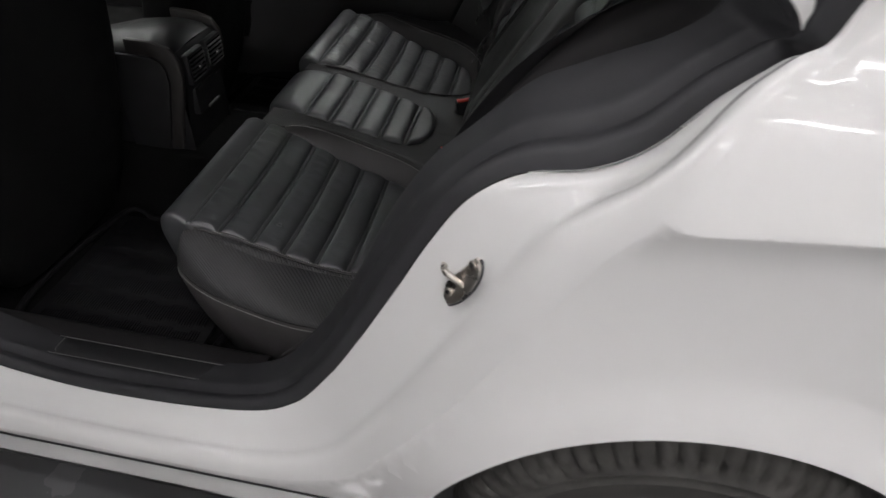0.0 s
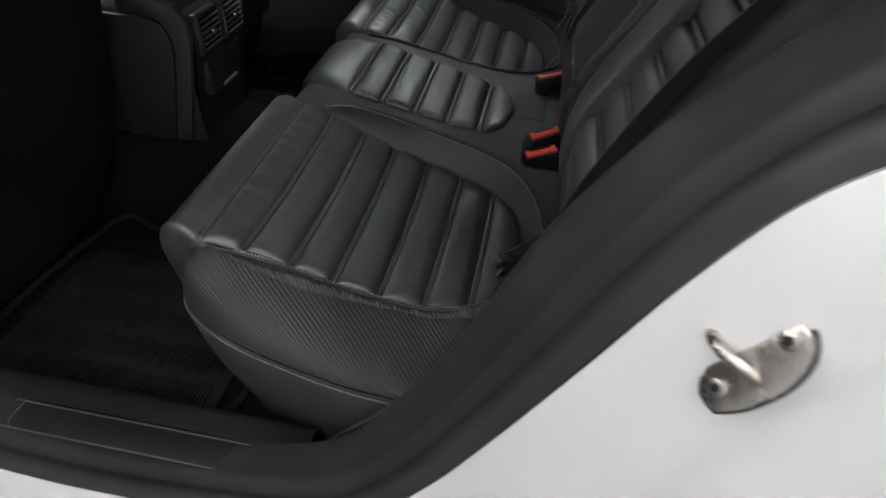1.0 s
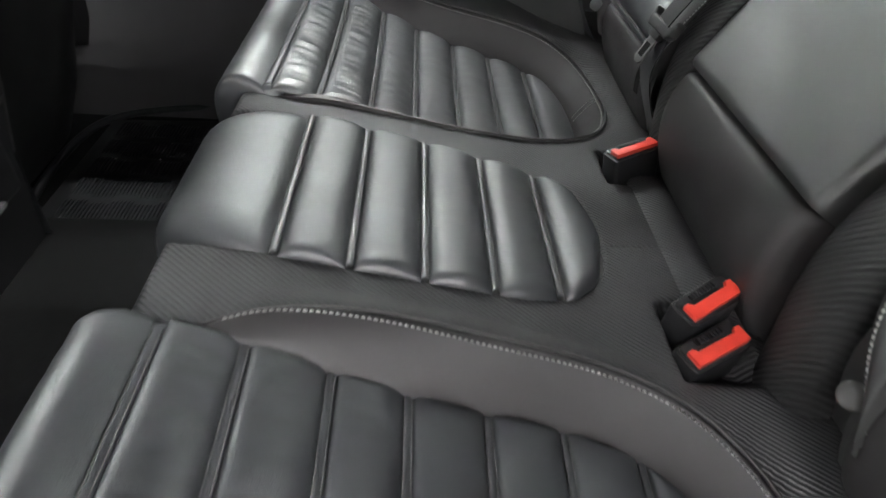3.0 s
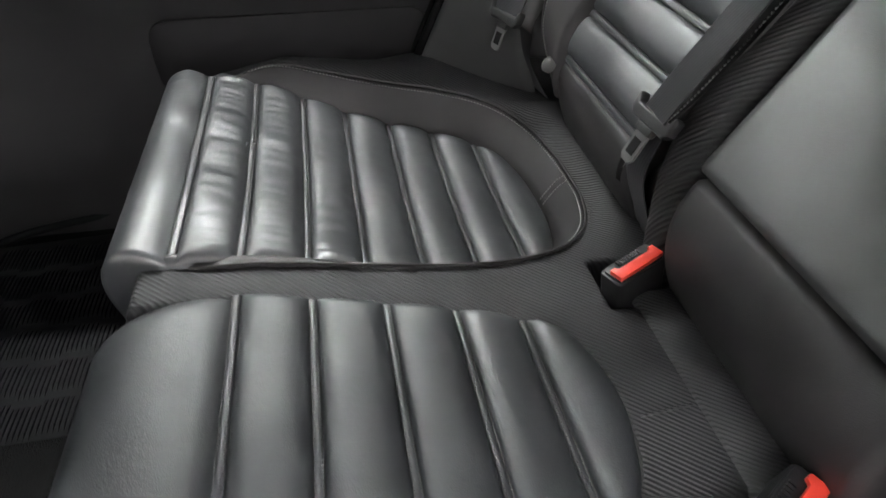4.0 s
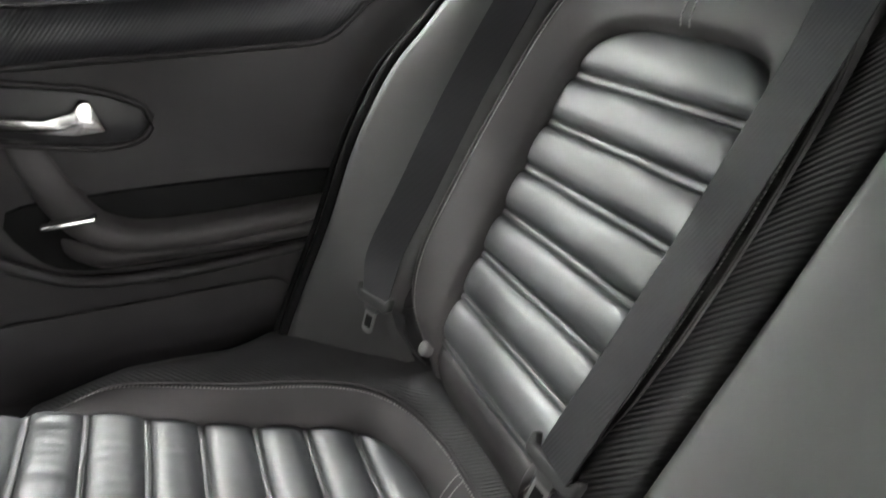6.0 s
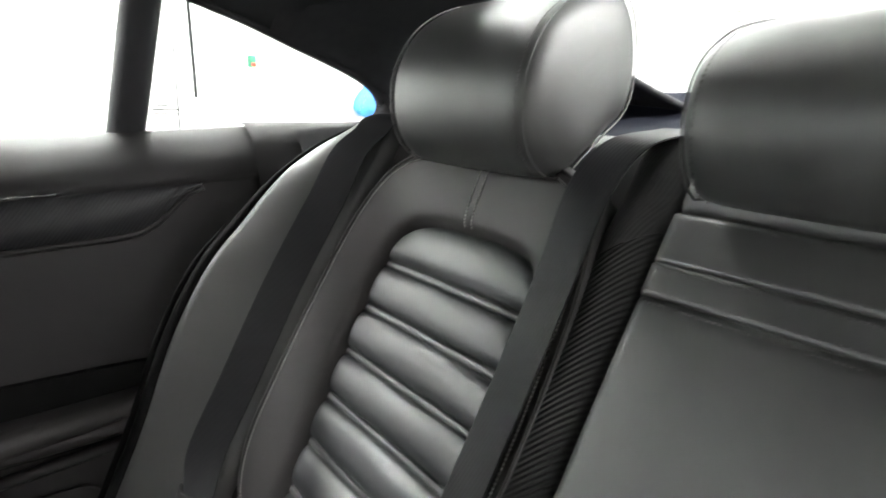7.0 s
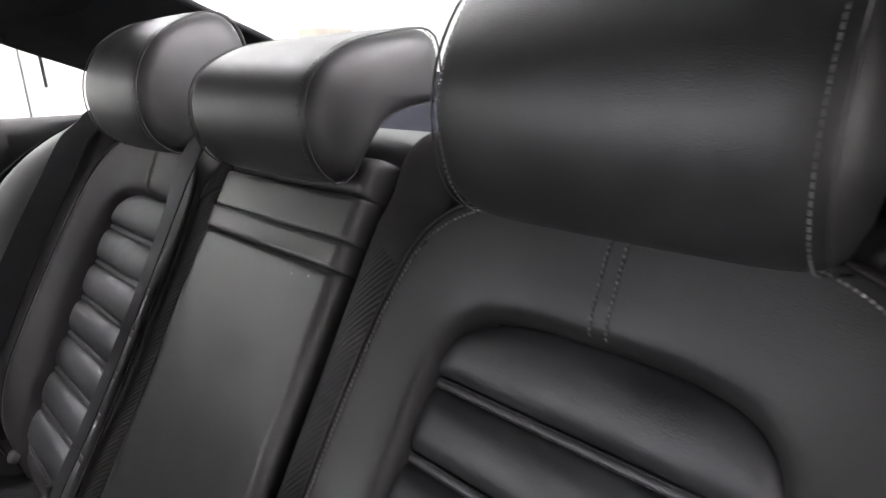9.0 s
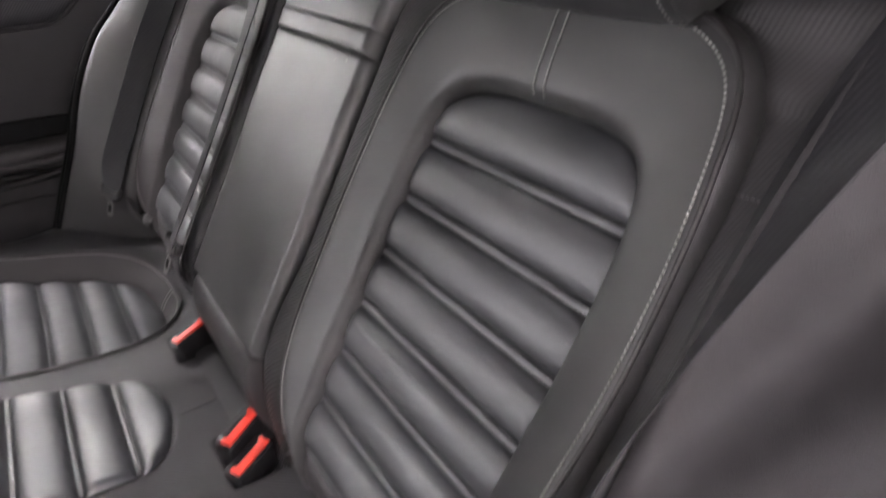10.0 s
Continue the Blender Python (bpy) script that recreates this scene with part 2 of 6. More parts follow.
def prism(name, outline, depth, place, mat, parent=None, label="", bevel=0.003, segments=2):
    """A plate with the given 2D outline and depth, rounded at its edges, laid by the matrix place."""
    bm = bmesh.new()
    vs = [bm.verts.new((a, b, 0)) for a, b in outline]
    f = bm.faces.new(vs)
    ext = bmesh.ops.extrude_face_region(bm, geom=[f])
    bmesh.ops.translate(bm, vec=(0, 0, depth), verts=[v for v in ext["geom"] if isinstance(v, bmesh.types.BMVert)])
    bmesh.ops.recalc_face_normals(bm, faces=bm.faces[:])
    if bevel:
        edges = [e for e in bm.edges if len(e.link_faces) == 2 and e.calc_face_angle(0) > 1.0]
        bmesh.ops.bevel(bm, geom=edges, offset=bevel, segments=segments, affect="EDGES", profile=0.5)
    bmesh.ops.triangulate(bm, faces=[f for f in bm.faces if len(f.verts) > 4])
    bm.verts.index_update()
    verts, faces = [place @ v.co for v in bm.verts], [[v.index for v in f.verts] for f in bm.faces]
    bm.free()
    return part(name, verts, faces, mat, parent, label, sharp=35)


def stitches(name, lines, mat, parent, gap=0.0044, length=0.0034, radius=0.0005, lift=0.0006, label=""):
    """Rows of small thread bars; lines are lists of (points, normals)."""
    verts, faces = [], []
    for points, normals in lines:
        p, nn = np.asarray(points, float), np.asarray(normals, float)
        s = np.r_[0, np.cumsum(np.linalg.norm(np.diff(p, axis=0), axis=1))]
        for at in np.arange(gap, s[-1] - gap, gap):
            a, b = (np.array([np.interp(q, s, p[:, k]) for k in range(3)]) for q in (at - length / 2, at + length / 2))
            n = np.array([np.interp(at, s, nn[:, k]) for k in range(3)])
            n /= np.linalg.norm(n) + 1e-9
            d = b - a
            side = np.cross(d, n)
            side *= radius / (np.linalg.norm(side) + 1e-9)
            k = len(verts)
            mid = (a + b) / 2 + n * (lift + radius)
            verts += [a - side, a + side, mid + side, mid - side, b + side, b - side]
            faces += [(k, k + 1, k + 2, k + 3), (k + 3, k + 2, k + 4, k + 5), (k + 1, k + 4, k + 2), (k, k + 3, k + 5)]
    ob = part(name, verts, faces, mat, parent, label, smooth=False)
    return tagged(ob, kind="stuff")


def rounded(w, h, r, n=5):
    """The outline of a rectangle with rounded corners about the origin."""
    out = []
    for cx, cy, a0 in ((w / 2 - r, h / 2 - r, 0), (-w / 2 + r, h / 2 - r, 90), (-w / 2 + r, -h / 2 + r, 180), (w / 2 - r, -h / 2 + r, 270)):
        for k in range(n + 1):
            a = radians(a0 + 90 * k / n)
            out.append((cx + r * math.cos(a), cy + r * math.sin(a)))
    return out


def smoothstep(a, b, x):
    t = np.clip((np.asarray(x, float) - a) / (b - a), 0, 1)
    return t * t * (3 - 2 * t)


# ---- the rear seat: shared shapes ----
SEAT_X = [-0.66, -0.605, -0.575, -0.548, -0.49, -0.43, -0.37, -0.31, -0.253, -0.2, -0.14, -0.086, 0.05]
SEAT_Z = [0.645, 0.653, 0.655, 0.650, 0.630, 0.606, 0.581, 0.561, 0.548, 0.537, 0.525, 0.522, 0.522]


def seat_z(x):
    return np.interp(x, SEAT_X, SEAT_Z)


def middle_z(x):
    return np.interp(x, [-0.62, -0.57, -0.49, -0.36, -0.232, -0.1, 0.05], [0.640, 0.648, 0.640, 0.613, 0.586, 0.576, 0.572])


def wing_z(x):
    return np.interp(x, [-0.62, -0.45, -0.232, -0.1, 0.05], [0.645, 0.650, 0.620, 0.590, 0.575])


BO, BU, BN = np.array([-0.07, 0, 0.676]), np.array([0.502, 0, 0.865]), np.array([-0.865, 0, 0.502])


def on_back(y, v, n=0.0):
    """A place on the backrest: y across, v up along it, n out of it; its foot curls back."""
    n = n - 7.0 * max(0.0, 0.02 - v) ** 2
    return BO + BU * v + BN * n + np.array([0, y, 0])


def flute(name, place, a0, a1, y0, y1, mat, parent, height=0.009, ends=0.014, wrinkle=0.0, gap=0.0050, nu=13, nv=60, seed=0, back=None, low=-0.0022):
    """One padded rib between two seams. place(a, y, h) gives the surface; y0 and y1 are its ends along a."""
    rows = []
    for i in range(nu):
        u = 0.5 - 0.5 * math.cos(math.pi * i / (nu - 1))
        row = []
        for j in range(nv):
            w = 0.5 - 0.5 * math.cos(math.pi * j / (nv - 1))
            am = (a0 + a1) / 2
            ya, yb = y0(am), y1(am)
            y = ya + (yb - ya) * w
            b1 = back(y) if back else a1
            a = (a0 + gap) + (b1 - a0 - 2 * gap) * u
            ya, yb = y0(a), y1(a)
            y = ya + (yb - ya) * w
            over = (1 - abs(2 * u - 1) ** 2.6) ** 0.58
            e = min(1.0, min(w, 1 - w) * abs(yb - ya) / ends)
            end = math.sqrt(max(0.0, 1 - (1 - e) ** 2.0))
            h = low + (height - low) * over * end
            if wrinkle:
                q = Vector((a * 16 + seed, y * 55, seed * 3.1))
                h += wrinkle * over * end * (noise.noise(q) + 0.5 * noise.noise(q * 2.3))
            h += 0.0012 * over * end * noise.noise(Vector((a * 14, y * 14, seed)))
            row.append(place(a, y, h))
        rows.append(row)
    return loft(name, rows, mat, parent)


def seam_band(place, line, normal_of, mat, parent, half=0.0052, lift=0.0042):
    """A narrow raised band along a seam; line gives (a, y) stations, place the surface."""
    rows = []
    for du, h in ((-1.0, -0.004), (-0.86, 0.0002), (-0.55, lift * 0.8), (0.0, lift), (0.55, lift * 0.7), (0.86, 0.0), (1.0, -0.004)):
        rows.append([place(a + du * half, y, h) for a, y in line])
    return loft("seam_band", rows, mat, parent)



# ---- rear bench cushion ----
# Stations round an outer seat: the stitched rim of its bolster and the edge of its ribbed pad (x, |y|, z).
RIM = [(-0.538, 0.184, 0.638), (-0.476, 0.166, 0.646), (-0.40, 0.160, 0.637), (-0.31, 0.166, 0.619), (-0.22, 0.178, 0.601),
       (-0.156, 0.206, 0.588), (-0.115, 0.252, 0.576), (-0.090, 0.32, 0.563), (-0.087, 0.372, 0.562), (-0.091, 0.43, 0.564),
       (-0.113, 0.495, 0.577), (-0.16, 0.535, 0.597), (-0.23, 0.557, 0.613), (-0.32, 0.570, 0.628), (-0.40, 0.589, 0.641),
       (-0.465, 0.592, 0.653), (-0.538, 0.581, 0.639)]
PAD = [(-0.549, 0.191, 0.638), (-0.49, 0.197, 0.635), (-0.41, 0.205, 0.603), (-0.31, 0.208, 0.558), (-0.23, 0.216, 0.541),
       (-0.175, 0.236, 0.529), (-0.142, 0.275, 0.523), (-0.127, 0.325, 0.520), (-0.124, 0.372, 0.519), (-0.127, 0.42, 0.520),
       (-0.142, 0.470, 0.523), (-0.175, 0.512, 0.529), (-0.23, 0.533, 0.541), (-0.31, 0.547, 0.558), (-0.41, 0.559, 0.596),
       (-0.49, 0.568, 0.632), (-0.549, 0.573, 0.639)]
# the driver's side has lost its outer bolster: there the rim lies level with the ribs
RIM_WORN = RIM[:9] + [(-0.091, 0.43, 0.563), (-0.113, 0.485, 0.566), (-0.16, 0.518, 0.556), (-0.23, 0.543, 0.549), (-0.32, 0.557, 0.571), (-0.40, 0.567, 0.600), (-0.465, 0.575, 0.627), (-0.538, 0.579, 0.641)]
# the far seat's inner rim lies close against the rib ends
RIM_CLOSE = [RIM[0], (-0.476, 0.181, 0.638), (-0.40, 0.184, 0.622), (-0.31, 0.187, 0.603), (-0.22, 0.195, 0.588), (-0.156, 0.214, 0.581)] + RIM[6:]
RIMS = {1: RIM_CLOSE, -1: RIM_WORN}
SEAMS = [-0.548, -0.491, -0.431, -0.374, -0.311, -0.248, -0.185]


def pad_inner(x):
    return np.interp(x, [-0.62, -0.548, -0.49, -0.43, -0.31, -0.248, -0.185, -0.15], [0.178, 0.181, 0.191, 0.197, 0.202, 0.207, 0.224, 0.256])


def pad_outer(x):
    return np.interp(x, [-0.62, -0.548, -0.49, -0.43, -0.31, -0.248, -0.185, -0.15], [0.582, 0.581, 0.573, 0.566, 0.552, 0.542, 0.522, 0.492])


cushion = thing("rear_bench_cushion", "black leather rear bench cushion with stitched ribs and twill fabric surround", "car seat", (-0.3, 0, 0.33))


def dish(y, x=-0.3):
    """An outer seat rises gently towards its sides, behind its rolled front."""
    return (0.011 * ((y - 0.385) / 0.19) ** 2 - 0.004) * float(smoothstep(-0.57, -0.46, x))


def bench_top(side):
    """An outer seat of the bench: ribs, padded rim and thread, mirrored by side."""
    def at(x, y, h):
        return (x, side * y, float(seat_z(x)) + h + dish(y, x))

    # rolled front rib: wraps over the front edge
    front = spline([(-0.5535, 0.650), (-0.560, 0.656), (-0.578, 0.664), (-0.598, 0.658), (-0.612, 0.640), (-0.616, 0.612), (-0.610, 0.575), (-0.60, 0.53)], 22)
    rows = []
    for x, z in front:
        row = []
        for j in range(48):
            w = 0.5 - 0.5 * math.cos(math.pi * j / 47)
            y = 0.180 + 0.399 * w
            e = min(1.0, min(w, 1 - w) * 0.399 / 0.011)
            end = math.sqrt(max(0, 1 - (1 - e) ** 2))
            q = Vector((x * 8, y * 60, side * 2.0))
            wr = 0.0012 * end * (noise.noise(q) + 0.6 * noise.noise(q * 2.1))
            cx, cz = -0.551, 0.634
            k = end ** 0.6
            row.append((cx + (x - cx) * k, side * y, cz + (z - cz) * k + wr))
        rows.append(row)
    loft("rolled_front", rows, LEATHER, cushion, flip=side < 0)
    for i in range(6):
        flute("flute", at, SEAMS[i], SEAMS[i + 1], pad_inner, pad_outer, LEATHER, cushion, wrinkle=(0.0028, 0.0023, 0.0017, 0.0011, 0.0009, 0.0007)[i], seed=i + 10 * side, nv=(130, 130, 120, 100, 90, 90)[i], gap=0.0034)

    def rear(y):
        k = min(1.0, abs((y - 0.372) / 0.150))
        return -0.185 + 0.012 + 0.052 * (1 - k ** 2.6) ** 0.6

    flute("flute", at, SEAMS[6], -0.13, pad_inner, pad_outer, LEATHER, cushion, height=0.009, back=rear, seed=7 + side)
    # under sheet that shows in the seams
    rows = []
    for x in np.linspace(-0.56, -0.118, 40):
        row = []
        for w in np.linspace(0, 1, 12):
            spare = 0.012 * float(smoothstep(-0.50, -0.46, x)) - 0.003
            ya, yb = float(pad_inner(x)) - spare, float(pad_outer(x)) + spare
            row.append((x, side * (ya + (yb - ya) * w), float(seat_z(x)) - 0.0045 + dish(ya + (yb - ya) * w, x)))
        rows.append(row)
    loft("pad_base", rows, LEATHER_SMOOTH, cushion, flip=side < 0)
    # leather tucked in at the front corners
    for yc in (0.190, 0.5715):
        rows = []
        for a in np.linspace(-90, 90, 9):
            c, s = math.cos(radians(a)), math.sin(radians(a))
            rows.append([(-0.549 + 0.020 * c * math.cos(w), side * (yc + 0.0100 * c * math.sin(w)), 0.6350 + 0.016 * s) for w in np.linspace(0, 2 * math.pi, 17)[:-1]])
        loft("corner_tuck", rows, LEATHER, cushion, closed=True)
    # seam threads, two rows along each seam
    lines = []
    for x in SEAMS:
        trim = 0.012 if x < -0.54 else 0.004
        ys = np.linspace(float(pad_inner(x)) + trim, float(pad_outer(x)) - trim, 24)
        seam_band(at, [(x, y) for y in ys], None, LEATHER, cushion, half=0.0036, lift=0.0006 if x < -0.54 else 0.0012)
        for dx in (-0.0027, 0.0027):
            lines.append(([(x + dx, side * y, float(seat_z(x + dx)) + 0.0014 + dish(y, x)) for y in ys], [(0, 0, 1)] * 24))
    stitches("seam_thread", lines, THREAD_DARK, cushion, label="dark seam thread")
    # padded rim
    n = 110
    rim, pad = by_station(RIMS[side], n), by_station(PAD, n)
    rows = []
    taper = smoothstep(0, 12, np.minimum(np.arange(n), n - 1 - np.arange(n)))
    for k, w in enumerate(np.linspace(0, 1, 11)):
        r = pad + (rim - pad) * w
        r[:, 2] += taper * 0.0055 * math.sin(math.pi * w ** 0.8) ** 0.9 - (0.010 if k == 0 else 0)
        if k == 10:
            r[:, 2] -= 0.003
        r[:, 1] *= side
        rows.append(r)
    drop = np.zeros((n, 3))
    drop[:, 2] = -0.007 - 0.015 * taper
    rows.append(rows[-1] + drop)
    loft("bolster", rows, LEATHER_MATT, cushion, flip=side > 0)
    # piping and pale thread along the rim
    edge = rim.copy()
    edge[:, 1] *= side
    tube("rim_piping", edge + np.array([0, 0, 0.0002]), 0.0018, LEATHER_MATT, cushion, sides=6)
    inner = pad + (rim - pad) * 0.84
    inner[:, 1] *= side
    inner[:, 2] += 0.0034 * taper + 0.0006
    stitches("rim_thread", [(inner[36 if side > 0 else 3:-3], [(0, 0, 1)] * (n - (39 if side > 0 else 6)))], THREAD_PALE, cushion, gap=0.0048, length=0.0034, radius=0.0008, lift=0.0010, label="pale grey rim thread")
    # joint across the rim at the back, with a row each side
    lines = []
    for dy in (-0.006, 0.006):
        q = []
        for w in np.linspace(0.0, 0.95, 12):
            a, b = PAD[8], RIM[8]
            q.append((a[0] + (b[0] - a[0]) * w, side * (0.371 + dy), a[2] + (b[2] - a[2]) * w + 0.007 * math.sin(math.pi * w) ** 0.8 + 0.003))
        lines.append((q, [(-0.5, 0, 0.85)] * 12))
    stitches("joint_thread", lines, THREAD_PALE, cushion, gap=0.0044, length=0.0035, radius=0.0008, label="pale grey joint thread")


bench_top(-1)
bench_top(1)

# fabric surround: one sheet that dips below the outer seats and the middle pad
MID_FAR = [(-0.60, 0.138), (-0.49, 0.142), (-0.36, 0.133), (-0.27, 0.122), (-0.22, 0.110), (-0.186, 0.085), (-0.172, 0.045), (-0.170, 0.012)]
MID_NEAR = [(-0.60, -0.098), (-0.49, -0.100), (-0.36, -0.101), (-0.27, -0.100), (-0.22, -0.090), (-0.186, -0.062), (-0.172, -0.02), (-0.170, 0.012)]


def depth_in(px, py, outline):
    """How far points lie inside a closed outline; negative outside."""
    a, b = outline, np.roll(outline, -1, axis=0)
    best, inside = np.full(px.shape, 1e9), np.zeros(px.shape, bool)
    for (x0, y0), (x1, y1) in zip(a, b):
        dx, dy = x1 - x0, y1 - y0
        t = np.clip(((px - x0) * dx + (py - y0) * dy) / (dx * dx + dy * dy + 1e-12), 0, 1)
        best = np.minimum(best, np.hypot(px - x0 - t * dx, py - y0 - t * dy))
        if dy:
            cross = ((y0 > py) != (y1 > py)) & (px < dx * (py - y0) / dy + x0)
            inside ^= cross
    return np.where(inside, best, -best)


xs = np.linspace(-0.60, 0.03, 127)
half = np.interp(xs, [-0.60, -0.585, -0.55, -0.50, -0.43, -0.33, -0.225, 0.03], [0.530, 0.560, 0.590, 0.604, 0.632, 0.652, 0.657, 0.657])
gx = np.repeat(xs[:, None], 265, axis=1)
gy = half[:, None] * np.linspace(-1, 1, 265)[None]
ay = np.abs(gy)
zc = middle_z(gx) + (wing_z(gx) - middle_z(gx)) * smoothstep(0.2, 0.57, ay)
zc -= 0.003 + 0.012 * smoothstep(0.045, 0.0, half[:, None] - ay) ** 1.5
inside, near = np.zeros(gx.shape), np.zeros(gx.shape)
for side in (-1, 1):
    rim_line = by_station(RIMS[side], 120)
    poly = np.vstack([rim_line[:, :2], [(-0.60, 0.575), (-0.60, 0.19)]])
    here = gy * side >= 0
    inside = np.where(here, depth_in(gx, ay, poly), inside)
    best = np.full(gx.shape, 9.0)
    for rx, ry, rz in rim_line:
        far = np.hypot(gx - rx, ay - ry)
        near = np.where(here & (far < best), rz, near)
        best = np.minimum(best, far)
zc -= 0.0022 * smoothstep(-0.010, -0.001, inside)
join = smoothstep(-0.040, -0.003, inside) * smoothstep(-0.545, -0.50, gx)
zc = zc + (near - 0.004 - zc) * join
sink = smoothstep(0.000, 0.011, inside)
zc = zc + (np.minimum(zc, seat_z(gx) - 0.035) - zc) * sink
mid_poly = np.vstack([spline(MID_FAR, 40), spline(MID_NEAR, 40)[::-1]])
zc -= 0.030 * smoothstep(0.004, 0.016, depth_in(gx, gy, mid_poly))
zc -= 0.05 * smoothstep(-0.575, -0.60, gx)
out_line = np.interp(gx, [-0.538, -0.465, -0.40, -0.32, -0.23, -0.16, 0.03], [0.581, 0.592, 0.589, 0.570, 0.557, 0.547, 0.547])
zc -= np.where(gy < 0, 0.090, 0.030) * smoothstep(0.000, 0.014, ay - out_line)
# wells of the buckles
for bx, by, rx, ry in ((-0.104, -0.127, 0.032, 0.040), (-0.098, 0.155, 0.033, 0.030)):
    zc -= 0.035 * smoothstep(1.25, 0.8, np.maximum(np.abs(gx - bx) / rx, np.abs(gy - by) / ry))
part("fabric_surround", np.stack([gx, gy, zc], -1).reshape(-1, 3), grid_faces(127, 265, flip=True), TWILL_SEAT, cushion, "black diagonal twill fabric")

# middle pad with a wide front rib
MSEAMS = [-0.490, -0.427, -0.362, -0.298, -0.235]


def mid_low(x):
    return np.interp(x, [-0.60, -0.49, -0.36, -0.27, -0.22, -0.19, -0.172], [-0.098, -0.100, -0.101, -0.100, -0.090, -0.064, -0.02])


def mid_high(x):
    return np.interp(x, [-0.60, -0.49, -0.36, -0.27, -0.22, -0.19, -0.172], [0.138, 0.142, 0.133, 0.122, 0.110, 0.088, 0.045])


def on_mid(x, y, h):
    return (x, y, float(middle_z(x)) + h)


rows = []
for x, z in spline([(-0.494, 0.636), (-0.505, 0.646), (-0.545, 0.655), (-0.580, 0.650), (-0.602, 0.628), (-0.608, 0.595), (-0.602, 0.55)], 20):
    row = []
    for j in range(36):
        w = 0.5 - 0.5 * math.cos(math.pi * j / 35)
        e = min(1.0, min(w, 1 - w) * 0.238 / 0.050)
        k = math.sqrt(max(0, 1 - (1 - e) ** 2)) ** 0.8
        y = -0.098 + 0.238 * w
        row.append((-0.4935 + (x + 0.4935) * k, y, 0.632 + (z - 0.632) * k))
    rows.append(row)
loft("rolled_front", rows, LEATHER, cushion)
for i in range(4):
    flute("flute", on_mid, MSEAMS[i], MSEAMS[i + 1], mid_low, mid_high, LEATHER, cushion, height=0.0085, ends=0.014, wrinkle=0.0008, seed=30 + i, nv=40, gap=0.0036)


def mid_rear(y):
    k = min(1.0, abs((y - 0.012) / 0.106))
    return -0.235 + 0.014 + 0.050 * (1 - k ** 2.8) ** 0.6


flute("flute", on_mid, MSEAMS[4], -0.175, mid_low, mid_high, LEATHER, cushion, height=0.009, ends=0.018, back=mid_rear, seed=36, nv=34)
rows = [[(x, y, float(middle_z(x)) - 0.0042) for y in np.linspace(float(mid_low(x)) + 0.002, float(mid_high(x)) - 0.002, 10)] for x in np.linspace(-0.52, -0.178, 30)]
loft("pad_base", rows, LEATHER_SMOOTH, cushion)
lines = []
for x in MSEAMS:
    q = np.linspace(float(mid_low(x)) + 0.004, float(mid_high(x)) - 0.004, 16)
    seam_band(on_mid, [(x, y) for y in q], None, LEATHER, cushion, half=0.0038, lift=0.0012)
    for dx in (-0.0027, 0.0027):
        lines.append(([(x + dx, y, float(middle_z(x + dx)) + 0.0022) for y in q], [(0, 0, 1)] * 16))
stitches("seam_thread", lines, THREAD_DARK, cushion, label="dark seam thread")
# sewn joint in the fabric behind the middle pad
tube("fabric_joint", [(x, -0.004 + 0.10 * (x + 0.166), float(middle_z(x)) - 0.0030) for x in np.linspace(-0.166, -0.114, 12)], 0.0016, TWILL_SEAT, cushion, "sewn fabric joint", sides=6)
# smooth flap between the fabric and the backrest
rows = [[(x, y, z) for y in np.linspace(-0.125, 0.135, 14)] for x, z in ((-0.112, 0.571), (-0.108, 0.5765), (-0.08, 0.577), (-0.05, 0.575), (-0.03, 0.560))]
loft("flap", rows, TWILL_SEAT, cushion, "black twill flap behind the middle seat")

# skirt round the bench: fabric shoulder, stitched line, leather below
TOP = [(0.02, 0.655, 0.575), (-0.13, 0.655, 0.585), (-0.225, 0.655, 0.601), (-0.33, 0.650, 0.614), (-0.43, 0.630, 0.622), (-0.50, 0.602, 0.622), (-0.55, 0.588, 0.615),
       (-0.585, 0.560, 0.59), (-0.598, 0.50, 0.57), (-0.60, 0.37, 0.565), (-0.60, 0.2, 0.565), (-0.60, 0.1, 0.585), (-0.60, 0.0, 0.588)]
SEW = [(0.02, 0.735, 0.565), (-0.13, 0.735, 0.578), (-0.225, 0.722, 0.580), (-0.31, 0.700, 0.556), (-0.395, 0.684, 0.555), (-0.48, 0.662, 0.556), (-0.545, 0.630, 0.555),
       (-0.590, 0.585, 0.548), (-0.612, 0.50, 0.535), (-0.616, 0.37, 0.53), (-0.614, 0.2, 0.53), (-0.612, 0.1, 0.54), (-0.612, 0.0, 0.54)]
LOW = [(0.02, 0.745, 0.33), (-0.13, 0.740, 0.33), (-0.225, 0.715, 0.33), (-0.31, 0.685, 0.33), (-0.395, 0.660, 0.33), (-0.46, 0.630, 0.33), (-0.505, 0.60, 0.33),
       (-0.535, 0.55, 0.33), (-0.545, 0.48, 0.33), (-0.548, 0.37, 0.33), (-0.548, 0.2, 0.33), (-0.548, 0.1, 0.33), (-0.548, 0.0, 0.33)]
def rim_side(x, side):
    """Where the outer run of the stitched rim lies: how far out and how high."""
    run = np.array(RIMS[side][:10:-1] + [(0.03, 0.545, 0.572)])
    return np.interp(x, run[:, 0], run[:, 1]), np.interp(x, run[:, 0], run[:, 2])


